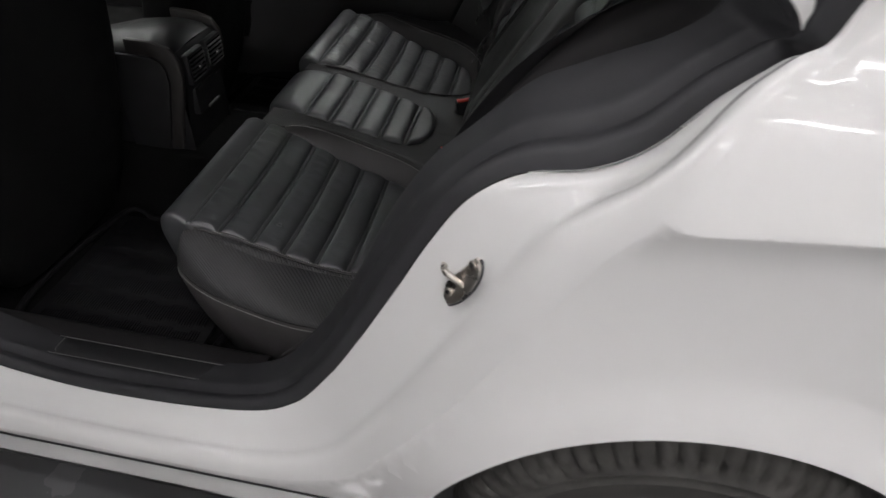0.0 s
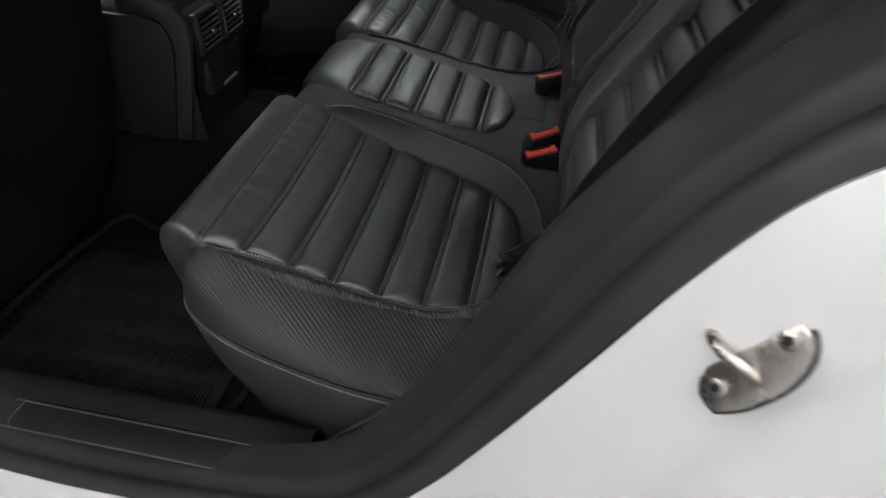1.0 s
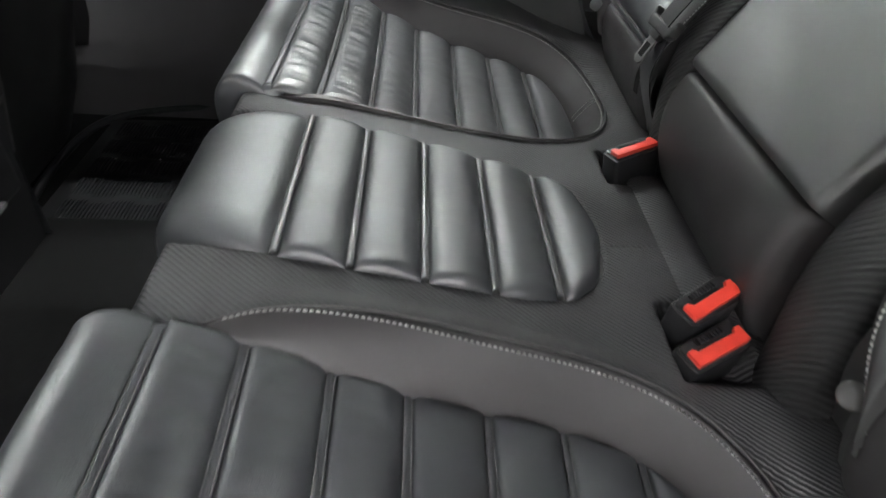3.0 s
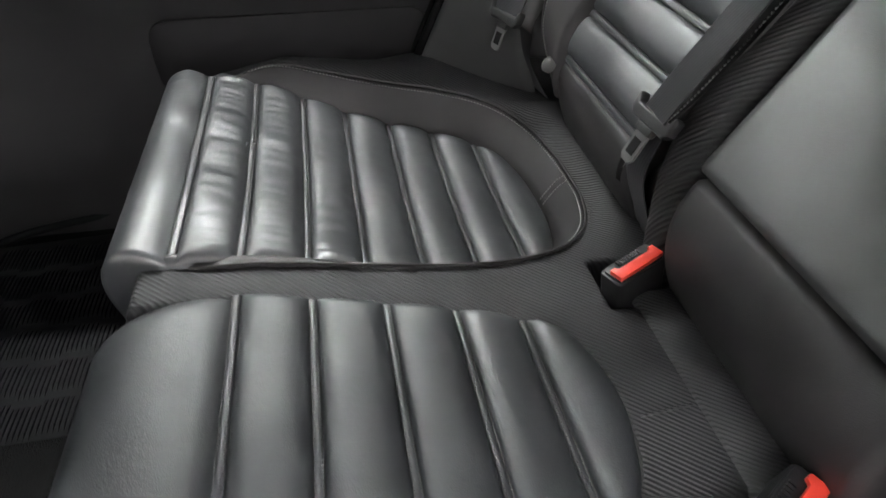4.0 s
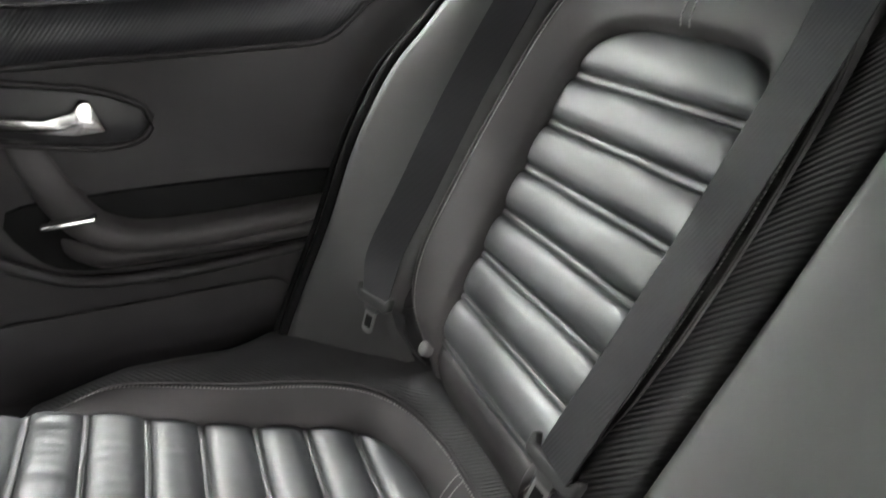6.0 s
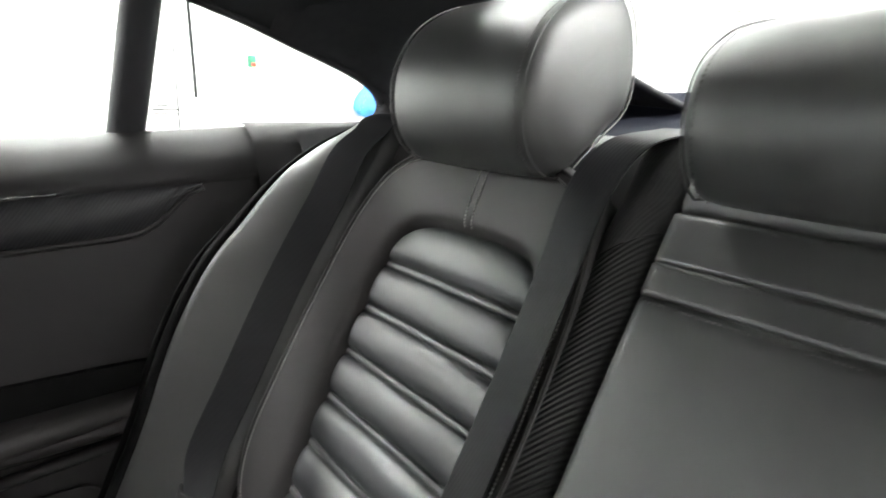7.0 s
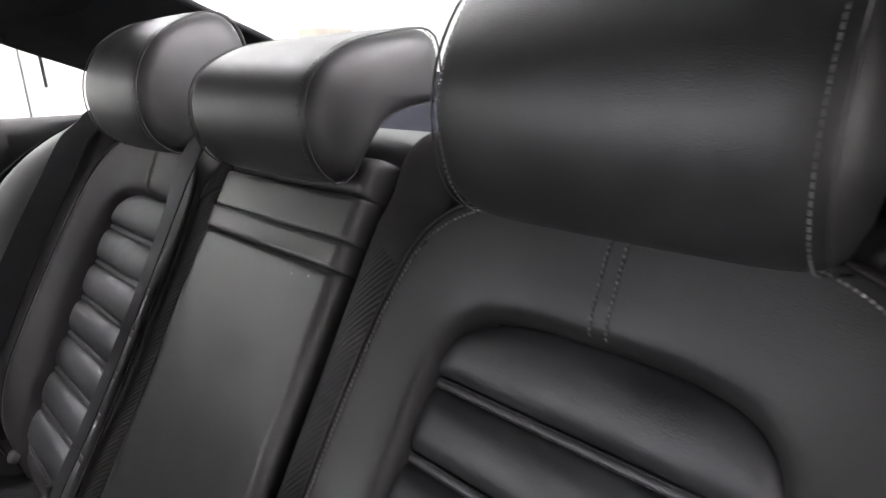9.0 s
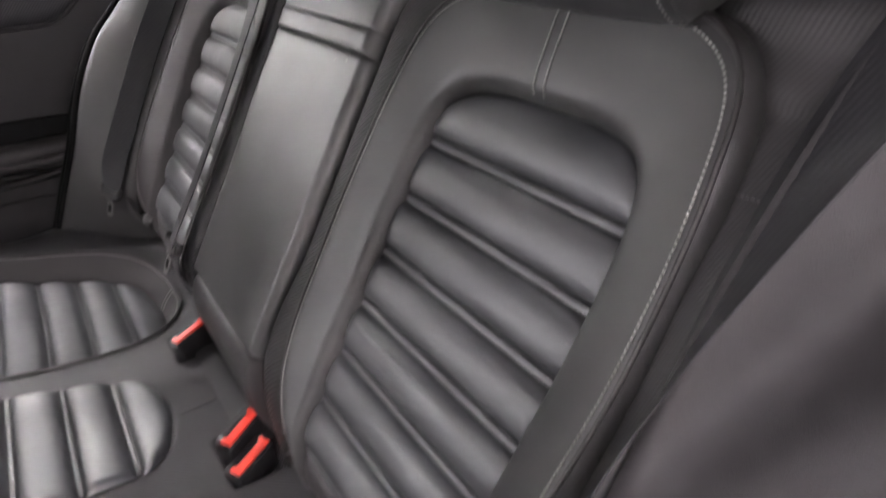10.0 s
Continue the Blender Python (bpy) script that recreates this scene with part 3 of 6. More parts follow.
for side in (-1, 1):
    top, sew, low = (by_station(c, 70) * np.array([1, side, 1]) for c in (TOP, SEW, LOW))
    ry2, rz2 = rim_side(top[:, 0], side)
    flank = smoothstep(-0.585, -0.548, top[:, 0]) * (np.abs(top[:, 1]) > 0.52)
    top[:, 1] += flank * (side * (ry2 - 0.001) - top[:, 1])
    top[:, 2] += flank * (rz2 - 0.0035 - top[:, 2])
    out = sew - top
    out[:, 2] = 0
    out /= np.linalg.norm(out, axis=1)[:, None] + 1e-6
    up = np.array([0, 0, 1.0])
    full = (0.30 + 0.70 * flank * smoothstep(-0.10, -0.30, top[:, 0]))[:, None]
    c1, c2 = top + out * 0.036 * full + up * (0.016 if side > 0 else 0.004) * full, sew + out * 0.006 + up * (0.075 if side > 0 else 0.040) * full
    rows = []
    for w in np.linspace(0, 1, 15):
        rows.append(top * (1 - w) ** 3 + 3 * c1 * w * (1 - w) ** 2 + 3 * c2 * w * w * (1 - w) + sew * w ** 3)
    loft("fabric_side", rows, TWILL_SIDE, cushion, "black ribbed twill side", flip=side > 0)
    rows = [sew + out * 0.001 + np.array([0, 0, -0.001]), sew + out * 0.006 + np.array([0, 0, -0.012])]
    for w in np.linspace(0.15, 1, 9):
        r = sew + (low - sew) * w
        r += out * 0.022 * math.sin(math.pi * w) * (1 - w)
        r += out * 0.004
        rows.append(r)
    loft("leather_side", rows, LEATHER_MATT, cushion, flip=side > 0)
    line = sew + out * 0.0045 + np.array([0, 0, -0.006])
    stitches("side_thread", [(line, out + np.array([0, 0, 0.3]))], THREAD_PALE, cushion, gap=0.0044, length=0.0035, radius=0.0008, label="pale grey side thread")

# a small worn spot on each outer seat
for x, y, r, h in ((-0.489, 0.412, 0.005, 0.0046), (-0.490, 0.402, 0.004, 0.0046), (-0.499, 0.409, 0.006, 0.0040), (-0.482, 0.417, 0.003, 0.0040)):
    pts = [(x + r * 0.5 * math.cos(a) * (1 + 0.3 * math.sin(3 * a)), y + r * math.sin(a), float(seat_z(x)) + h + dish(y)) for a in np.linspace(0, 2 * math.pi, 14, endpoint=False)]
    part("worn_spot", pts, [tuple(range(14))], PLASTIC, cushion, "small dark worn spot")
pts = [(-0.405 + 0.0042 * math.cos(a), -0.49 + 0.005 * math.sin(a), float(seat_z(-0.405 + 0.0042 * math.cos(a))) + 0.0090 + dish(0.49)) for a in np.linspace(0, 2 * math.pi, 16, endpoint=False)]
tube("press_mark", pts, 0.0011, LEATHER, cushion, "small round press mark", sides=6, closed=True)


# ---- backrests ----
BRIM = [(0.27, -0.035, 0.0), (0.215, 0.035, 0.022), (0.192, 0.11, 0.03), (0.187, 0.22, 0.03), (0.189, 0.32, 0.03), (0.20, 0.43, 0.03), (0.225, 0.495, 0.03),
        (0.29, 0.530, 0.028), (0.38, 0.537, 0.026), (0.47, 0.530, 0.03), (0.533, 0.495, 0.04), (0.558, 0.42, 0.048), (0.566, 0.30, 0.05), (0.567, 0.18, 0.05),
        (0.567, 0.09, 0.045), (0.55, 0.025, 0.03), (0.50, -0.035, 0.0)]
BPAD = [(0.27, -0.05), (0.257, 0.02), (0.255, 0.09), (0.255, 0.2), (0.256, 0.3), (0.260, 0.385), (0.280, 0.425), (0.32, 0.4365), (0.385, 0.438), (0.45, 0.4365),
        (0.494, 0.422), (0.514, 0.38), (0.517, 0.29), (0.509, 0.18), (0.500, 0.08), (0.490, 0.02), (0.482, -0.05)]
BSEAMS = [0.374, 0.311, 0.249, 0.188, 0.128, 0.067, 0.003]


def back_inner(v):
    return np.interp(v, [-0.1, 0.02, 0.3, 0.385, 0.43], [0.256, 0.247, 0.246, 0.249, 0.268])


def roll_over(w):
    """How far a bolster stands up from the straight line between its inner edge and its rim."""
    return 0.0215 * (1 - math.exp(-w / 0.05)) * (1 - w) ** 0.7


def backrest(side, label):
    ob = thing("rear_seat_section", label, "car seat", (0.0, side * 0.37, 0.60), "rear backrests")

    def at(v, y, h):
        return on_back(side * y, v, h)

    slim = 0.007 if side < 0 else 0.0

    def back_outer(v):
        return np.interp(v, [-0.1, 0.02, 0.18, 0.29, 0.38, 0.42], [0.487, 0.501, 0.520, 0.528, 0.525, 0.506]) - slim * smoothstep(0.15, 0.36, v)

    def top(y):
        k = min(1.0, abs((y - 0.387 + slim / 2) / (0.140 - slim / 2)))
        return 0.374 + 0.016 + 0.056 * (1 - k ** 3.4) ** 0.5

    for i in range(6):
        flute("flute", at, BSEAMS[i + 1], BSEAMS[i], back_inner, back_outer, LEATHER, ob, height=0.0088, ends=0.020, wrinkle=0.0003, seed=50 + i + side, nv=44)
    flute("flute", at, BSEAMS[0], 0.43, back_inner, back_outer, LEATHER, ob, height=0.010, ends=0.02, back=top, seed=57 + side, nv=36)
    flute("lower_pad", at, -0.115, BSEAMS[6], back_inner, back_outer, LEATHER_MATT, ob, height=0.008, ends=0.02, seed=58 + side, nv=30)
    rows = [[at(v, y, -0.0045) for y in np.linspace(float(back_inner(v)) - 0.01, float(back_outer(v)) + 0.01, 10)] for v in np.linspace(-0.11, 0.432, 40)]
    loft("pad_base", rows, LEATHER_SMOOTH, ob, flip=side > 0)
    lines = []
    for v in BSEAMS:
        q = np.linspace(float(back_inner(v)) + 0.004, float(back_outer(v)) - 0.004, 18)
        seam_band(at, [(v, y) for y in q], None, LEATHER, ob, half=0.0048, lift=0.0014)
        for dv in (-0.0034, 0.0034):
            lines.append(([at(v + dv, y, 0.0012) for y in q], [BN] * 18))
    stitches("seam_thread", lines, THREAD_DARK, ob, label="dark seam thread")
    n = 130
    wide = 0.012 if side < 0 else 0.0
    rim = by_station([(y + wide * float(smoothstep(0.45, 0.52, y) * smoothstep(0.1, 0.3, v)), v, h) for y, v, h in BRIM], n)
    pad = by_station([(y - slim * float(smoothstep(0.40, 0.50, y) * smoothstep(0.1, 0.36, v)), v, -0.004) for y, v in BPAD], n)
    rows = []
    for w in (0.0, 0.02, 0.05, 0.09, 0.14, 0.22, 0.34, 0.48, 0.62, 0.76, 0.88, 0.96, 1.0):
        r = pad + (rim - pad) * w
        r[:, 2] += roll_over(w)
        rows.append([at(v, y, h) for y, v, h in r])
    loft("bolster", rows, LEATHER_MATT if side > 0 else LEATHER_SMOOTH, ob, flip=side < 0)
    out = rim[:, :2] - np.stack([np.full(n, 0.378), np.clip(rim[:, 1], 0.08, 0.42)], 1)
    out /= np.linalg.norm(out, axis=1)[:, None]
    rows = []
    for d, dn in ((0.0, -0.001), (0.004, -0.004), (0.008, -0.014), (0.010, -0.035), (0.010, -0.075)):
        rows.append([at(v + o[1] * d, y + o[0] * d, h + dn) for (y, v, h), o in zip(rim, out)])
    loft("border", rows, LEATHER_SMOOTH, ob, flip=side < 0)
    edge = np.array([at(v, y, h + 0.001) for y, v, h in rim])
    tube("rim_piping", edge, 0.0020, LEATHER_MATT, ob, sides=6)
    inner = pad + (rim - pad) * 0.90
    line = np.array([at(v, y, h + roll_over(0.90) + 0.0008) for y, v, h in inner])
    stitches("rim_thread", [(line, [BN] * n)], THREAD_PALE, ob, gap=0.0044, length=0.0035, radius=0.0008, label="pale grey rim thread")
    # joint from the ribbed panel to the top, with a row each side
    lines = []
    for dy in (-0.006, 0.006):
        q = []
        for w in np.linspace(0.05, 1.0, 14):
            y = 0.383 + dy
            v = 0.438 + (0.537 - 0.438) * w
            h = -0.004 + 0.03 * w + roll_over(w) + 0.0008
            q.append(at(v, y, h))
        lines.append((q, [BN] * 14))
    stitches("joint_thread", lines, THREAD_PALE, ob, gap=0.0044, length=0.0035, radius=0.0008, label="pale grey joint thread")
    # round fixing button low on the bolster
    y0, v0 = (0.238, -0.026) if side < 0 else (0.497, -0.018)
    h0 = -0.001 if side < 0 else 0.021
    c = np.array(at(v0, y0, h0))
    face = BN if side > 0 else np.array([-0.70, -0.38, 0.60])
    tang = np.cross(face, BU) / np.linalg.norm(np.cross(face, BU))
    rise = np.cross(tang, face) / np.linalg.norm(face)
    rows = []
    for r, h in ((0.0105, -0.006), (0.0105, 0.003), (0.0085, 0.0055), (0.004, 0.0068), (0.0, 0.007)):
        rows.append([c + face * h + r * (math.cos(a) * tang - math.sin(a) * rise) for a in np.linspace(0, 2 * math.pi, 20, endpoint=False)])
    loft("button", rows, PLASTIC_GREY, ob, "grey plastic button", closed=True)
    return ob


back_left = backrest(-1, "black leather backrest with horizontal ribs and pale stitching, unbelted")
back_right = backrest(1, "black leather backrest with horizontal ribs under a grey belt")

# shell behind the backrests, its rolled top edge
shell = thing("backrest_shell", "black leather and twill shell joining the rear backrests", "car seat", (0.1, 0, 0.60))
prof = [on_back(0, v, -0.012)[[0, 2]] for v in (-0.13, 0.0, 0.15, 0.3, 0.43, 0.50, 0.535)] + [np.array(q) for q in ((0.222, 1.158), (0.245, 1.170), (0.28, 1.174))]
prof = spline(prof, 40)
rows = [[(x, y, z) for y in np.linspace(-0.60, 0.60, 40)] for x, z in prof]
loft("back_shell", rows, LEATHER_SMOOTH, shell)


# the line that the strips and the wing follow up the back and over onto the shelf, with its normals
ROLL = spline([on_back(0, v, -0.012)[[0, 2]] for v in (-0.09, 0.05, 0.2, 0.35, 0.459)] + [on_back(0, 0.51, -0.014)[[0, 2]]] + [np.array(q) for q in ((0.212, 1.150), (0.236, 1.166), (0.275, 1.168))], 90)
ROLL_D = np.gradient(ROLL, axis=0)
ROLL_N = np.stack([-ROLL_D[:, 1], ROLL_D[:, 0]], 1) / np.linalg.norm(ROLL_D, axis=1)[:, None]


def strip(side):
    """The twill strip between an outer backrest and the middle panel; past a slanting seam its finer top turns over onto the shelf."""
    centre, half, fall = (0.177, 0.029, 0.30) if side > 0 else (0.1705, 0.036, 0.55)
    v = (ROLL - BO[[0, 2]]) @ BU[[0, 2]]
    cut = int(np.argmin(np.abs(v - 0.462)))
    for name, mat, label in (("twill_strip", TWILL_BACK, "black twill strip"), ("strip_top", TWILL_WING, "finer twill top of the strip")):
        rows = []
        for f in np.linspace(0, 1, 60):
            row = []
            for j in range(17):
                a = math.pi * j / 16
                seam = cut - 2.6 * (-math.cos(a))
                i = seam * f if name == "twill_strip" else seam + (89 - seam) * f
                k = 1 - 0.55 * float(smoothstep(cut, 86, i))
                h = 0.040 * k * math.sin(a) ** fall + (0.0012 if name == "strip_top" else 0)
                x, z, nx, nz = (float(np.interp(i, range(90), q)) for q in (ROLL[:, 0], ROLL[:, 1], ROLL_N[:, 0], ROLL_N[:, 1]))
                row.append((x + nx * h, side * (centre - half * math.cos(a)), z + nz * h))
            rows.append(row)
        loft(name, rows, mat, shell, label, flip=side > 0)


strip(-1)
strip(1)

# middle panel with its strap bands
middle = thing("middle_backrest", "smooth black leather fold-down middle backrest with two seamed bands", "car seat", (0.0, 0, 0.62))


MID_Y = 0.010


def slab(name, v0, v1, half, n, mat, edge=0.012, y_steps=26, v_steps=26, wave=0.0008, label="", tilt=0.0, groove=0.0035):
    rows = []
    vs = np.linspace(v0, v1, v_steps)
    for v in vs:
        row = []
        for w in np.linspace(-1, 1, y_steps):
            y = half * math.sin(w * math.pi / 2)
            e = max(0.0, min(1.0, (half - abs(y)) / 0.012))
            f = max(0.0, min(1.0, min(v - v0, v1 - v) / edge))
            h = (n + 0.016) * math.sqrt(max(0, 1 - (1 - e) ** 2)) - 0.016
            h -= groove * (1 - math.sqrt(max(0, 1 - (1 - f) ** 2)))
            h += wave * noise.noise(Vector((y * 18, v * 18, 3.7)))
            row.append(on_back(y + MID_Y, v, h + tilt * (v - v0)))
        rows.append(row)
    return loft(name, rows, mat, middle, label)


slab("panel", 0.035, 0.429, 0.139, 0.031, LEATHER_PANEL, edge=0.010, v_steps=110, groove=0.005, wave=0.0014)
slab("band", 0.4285, 0.4575, 0.139, 0.033, LEATHER_PANEL, edge=0.005)
slab("upper_panel", 0.457, 0.502, 0.139, 0.032, LEATHER_PANEL, edge=0.006)
slab("top_roll", 0.501, 0.545, 0.136, 0.032, LEATHER_PANEL, edge=0.016, groove=0.014)
slab("lower_panel", -0.12, 0.034, 0.137, 0.024, LEATHER_MATT, edge=0.010, groove=0.012)
lines = []
for v in (0.434, 0.452, 0.462, 0.4235):
    lines.append(([on_back(y + MID_Y, v, 0.0325 if 0.43 < v < 0.455 else 0.031) for y in np.linspace(-0.132, 0.132, 20)], [BN] * 20))
stitches("band_thread", lines, THREAD_DARK, middle, label="dark band thread")
for y, v in ((-0.062, 0.412), (-0.089, 0.416)):
    c = on_back(y, v, 0.0315)
    part("fleck", [c + 0.0016 * (math.cos(a) * BU + math.sin(a) * np.array([0, 1, 0])) for a in np.linspace(0, 6.28, 8, endpoint=False)], [tuple(range(8))], THREAD_PALE, middle)


# ---- headrests ----
def headrest(y0, half, profile, label, pale):
    ob = thing("headrest", label, "headrest", (0.17, y0, 1.13), "rear headrests")
    prof = spline(profile, 44, closed=True)
    c = prof.mean(0)
    rows = []
    for d, s in ((0.012, 0.0), (0.0115, 0.45), (0.009, 0.75), (0.004, 0.90), (-0.004, 0.965), (-0.012, 0.99), (-0.022, 1.0)):
        rows.append((-half - d, s))
    rows += [(y, 1.0 + 0.015 * (1 - (y / half) ** 2)) for y in np.linspace(-half + 0.04, half - 0.04, 12)]
    rows += [(-y, s) for y, s in rows[:7][::-1]]
    out = [[(c[0] + (x - c[0]) * s, y0 + y, c[1] + (z - c[1]) * s) for x, z in prof] for y, s in rows]
    loft("cushion", out, LEATHER_HEAD, ob, closed=True)
    lines = []
    for sign in (-1, 1):
        q, nn = [], []
        for x, z in prof:
            d = np.array([x - c[0], 0, z - c[1]])
            d /= np.linalg.norm(d)
            q.append(np.array([x, y0 + sign * (half - 0.006), z]) - d * 0.0002)
            nn.append(d)
        lines.append((q + q[:1], nn + nn[:1]))
        tube("side_seam", [np.array(p) + np.array([0, sign * 0.008, 0]) - 0.0012 * np.array(n) for p, n in zip(q, nn)], 0.0011, LEATHER_HEAD, ob, sides=5, closed=True)
    stitches("seam_thread", lines, THREAD_PALE if pale else THREAD_DARK, ob, gap=0.0044, length=0.0033, radius=0.0005, label="pale seam thread" if pale else "dark seam thread")
    for dy in (-0.055, 0.055):
        tube("post", [(0.19, y0 + dy, 1.19), (0.185, y0 + dy, 1.12)], 0.006, CHROME, ob, "chrome post", sides=10)
    return ob


OUTER_HEAD = [(0.145, 1.137), (0.118, 1.160), (0.106, 1.20), (0.112, 1.245), (0.140, 1.288), (0.19, 1.317), (0.235, 1.322), (0.262, 1.300), (0.274, 1.25), (0.263, 1.203), (0.228, 1.176), (0.195, 1.152), (0.172, 1.137)]
MIDDLE_HEAD = [(0.132, 1.140), (0.112, 1.160), (0.103, 1.19), (0.106, 1.22), (0.122, 1.245), (0.16, 1.266), (0.21, 1.276), (0.252, 1.279), (0.270, 1.264), (0.272, 1.216), (0.262, 1.209), (0.225, 1.204), (0.190, 1.190), (0.165, 1.162), (0.150, 1.143)]
headrest(-0.387, 0.117, OUTER_HEAD, "rounded black leather headrest with pale side stitching", True)
headrest(0.384, 0.108, OUTER_HEAD, "rounded black leather headrest with dark side stitching", False)
headrest(-0.002, 0.112, MIDDLE_HEAD, "low wide black leather middle headrest with cut-away underside", False)


# ---- the door side's wing: its edge line and surface ----
EDGE = [(0.176, 1.175), (0.131, 1.159), (0.086, 1.138), (0.034, 1.102), (-0.024, 1.042), (-0.071, 0.990), (-0.121, 0.902), (-0.165, 0.790), (-0.206, 0.700), (-0.239, 0.624), (-0.262, 0.560)]
EDGE_Y = 0.658
WING_EDGE = by_station(EDGE, 40)


def wing_place(u, w):
    """A place on the far side wing: u steps down its edge, w from the backrest's rim out to that edge."""
    x, z = (float(np.interp(u, range(40), WING_EDGE[:, k])) for k in (0, 1))
    v = (np.array([x, 0, z]) - BO) @ BU
    inner = on_back(0.575, min(v + 0.03, 0.56), 0.046)
    outer = np.array([x, EDGE_Y, z])
    p = inner + (outer - inner) * np.array([w ** 1.1, w, w ** 1.1])
    return p + (BN * 0.7 + np.array([0, 0, 0.3])) * 0.012 * math.sin(math.pi * w)


# ---- belts ----
def ribbon(name, path, width, mat, parent, label="", thick=0.0014):
    """A webbing band; path rows are place and the direction of its width."""
    p = by_station([q for q, _ in path], 50)
    w = by_station([d for _, d in path], 50)
    w /= np.linalg.norm(w, axis=1)[:, None]
    t = np.gradient(p, axis=0)
    n = np.cross(t, w)
    n /= np.linalg.norm(n, axis=1)[:, None]
    rows = []
    for a, b in ((-1, -1), (-0.96, -1), (0.96, -1), (1, -1), (1, 1), (0.96, 1), (-0.96, 1), (-1, 1)):
        rows.append(p + w * width / 2 * a + n * thick / 2 * b)
    return part(name, np.stack(rows, 1).reshape(-1, 3), grid_faces(50, 8, closed_v=True), mat, parent, label)


def tongue(parent, at, along, across, name="tongue"):
    """The grey loop and steel blade at a belt's end. along points down the belt, across is its width."""
    along, across = Vector(along).normalized(), Vector(across)
    across = (across - along * across.dot(along)).normalized()
    out = across.cross(along)
    m = Matrix.Translation(at) @ Matrix((across, along, out)).transposed().to_4x4()
    loop = prism(name, [(-0.036, -0.012), (-0.031, -0.014), (-0.026, -0.004), (0.026, -0.004), (0.031, -0.014), (0.036, -0.012), (0.035, 0.004), (0.027, 0.010), (-0.027, 0.010), (-0.035, 0.004)], 0.012, m @ Matrix.Translation((0, 0, -0.006)), PLASTIC_TONGUE, parent, "grey plastic belt tongue", bevel=0.003, segments=3)
    prism("tongue_bridge", [(-0.014, 0.008), (0.014, 0.008), (0.012, 0.018), (-0.012, 0.018)], 0.009, m @ Matrix.Translation((0, 0, -0.0045)), PLASTIC_TONGUE, loop, bevel=0.002)
    ring = [(-0.011, 0.016), (0.011, 0.016), (0.011, 0.044), (0.006, 0.049), (-0.006, 0.049), (-0.011, 0.044)]
    prism("blade", ring, 0.003, m @ Matrix.Translation((0, 0, -0.0015)), PLASTIC_GREY, loop, "dull steel blade", bevel=0.0006)
    prism("blade_hole", [(-0.0065, 0.024), (0.0065, 0.024), (0.0065, 0.041), (-0.0065, 0.041)], 0.0036, m @ Matrix.Translation((0, 0, -0.0018)), SEAL_SHADE_BLACK, loop, bevel=0)


def outer_belt(side, label):
    ob = thing("seat_belt", label, "seat belt", (-0.1, side * 0.57, 0.60), "rear belts")
    path = []
    if side < 0:
        for y, v, n, k in ((0.634, 0.60, 0.015, 0.1), (0.632, 0.54, 0.045, 0.15), (0.630, 0.48, 0.070, 0.3), (0.624, 0.40, 0.084, 0.55), (0.617, 0.32, 0.085, 0.8), (0.612, 0.24, 0.080, 1.0), (0.609, 0.15, 0.070, 1.0), (0.605, 0.07, 0.056, 1.0), (0.59, 0.0, 0.066, 1.0)):
            path.append((on_back(-y, v, n), (-0.84 * k, -1.0 + 0.78 * k, 0.15 + 0.33 * k)))
    else:
        path.append((on_back(0.535, 0.60, -0.02), (0.0, 1.0, 0.0)))
        for u, w in ((3, 0.08), (6, 0.25), (9, 0.34), (13, 0.29), (17, 0.28), (21, 0.27), (25, 0.26), (28, 0.26)):
            across = wing_place(u, w + 0.15) - wing_place(u, w - 0.15)
            down = wing_place(u + 1, w) - wing_place(u - 1, w)
            out = np.cross(across, down)
            out *= 0.006 / np.linalg.norm(out) * (1 if out[0] < 0 else -1)
            path.append((wing_place(u, w) + out, tuple(across / np.linalg.norm(across))))
        path.append((on_back(0.572, 0.0, 0.074), (-0.35, 0.9, 0.15)))
    ribbon("webbing", path, 0.049, WEBBING, ob)
    if side < 0:
        tongue(ob, on_back(-0.582, -0.005, 0.070), (-0.35, 0.2, -0.9), (-0.65, -0.65, 0.3))
        ribbon("lower_webbing", [(on_back(-0.585, -0.01, 0.066), (-0.7, -0.6, 0.3)), (on_back(-0.60, -0.06, 0.05), (-0.6, -0.7, 0.2)), (on_back(-0.60, -0.12, 0.02), (-0.3, -0.9, 0))], 0.044, WEBBING, ob)
        return
    tongue(ob, on_back(side * 0.572, -0.002, 0.074), (-0.30, -side * 0.10, -0.9), (-0.25, side * 0.95, 0.16))
    low = [(on_back(side * 0.567, -0.005, 0.044), (-0.3, side * 0.9, 0.1)), (on_back(side * 0.580, -0.05, 0.03), (-0.2, side * 0.9, 0)), (on_back(side * 0.575, -0.12, 0.0), (-0.2, side * 0.9, 0))]
    ribbon("lower_webbing", low, 0.046, WEBBING, ob)


outer_belt(1, "black rear seat belt hanging beside the backrest with grey tongue")
outer_belt(-1, "black rear seat belt lying beside the backrest with grey tongue")
centre_belt = thing("seat_belt", "black centre seat belt lying over the twill strip with grey tongue", "seat belt", (0.0, 0.22, 0.60), "rear belts")
path = [(on_back(y, v, n + 0.004), (0.19 * k, 0.95, -0.11 * k)) for y, v, n, k in ((0.190, 0.60, -0.02, 0.0), (0.205, 0.555, 0.034, 0.0), (0.216, 0.50, 0.045, 0.0), (0.213, 0.42, 0.043, 0.6), (0.211, 0.30, 0.041, 0.8), (0.209, 0.17, 0.042, 0.8), (0.208, 0.08, 0.046, 0.8), (0.208, 0.045, 0.046, 0.8))]
ribbon("webbing", path, 0.050, WEBBING, centre_belt)
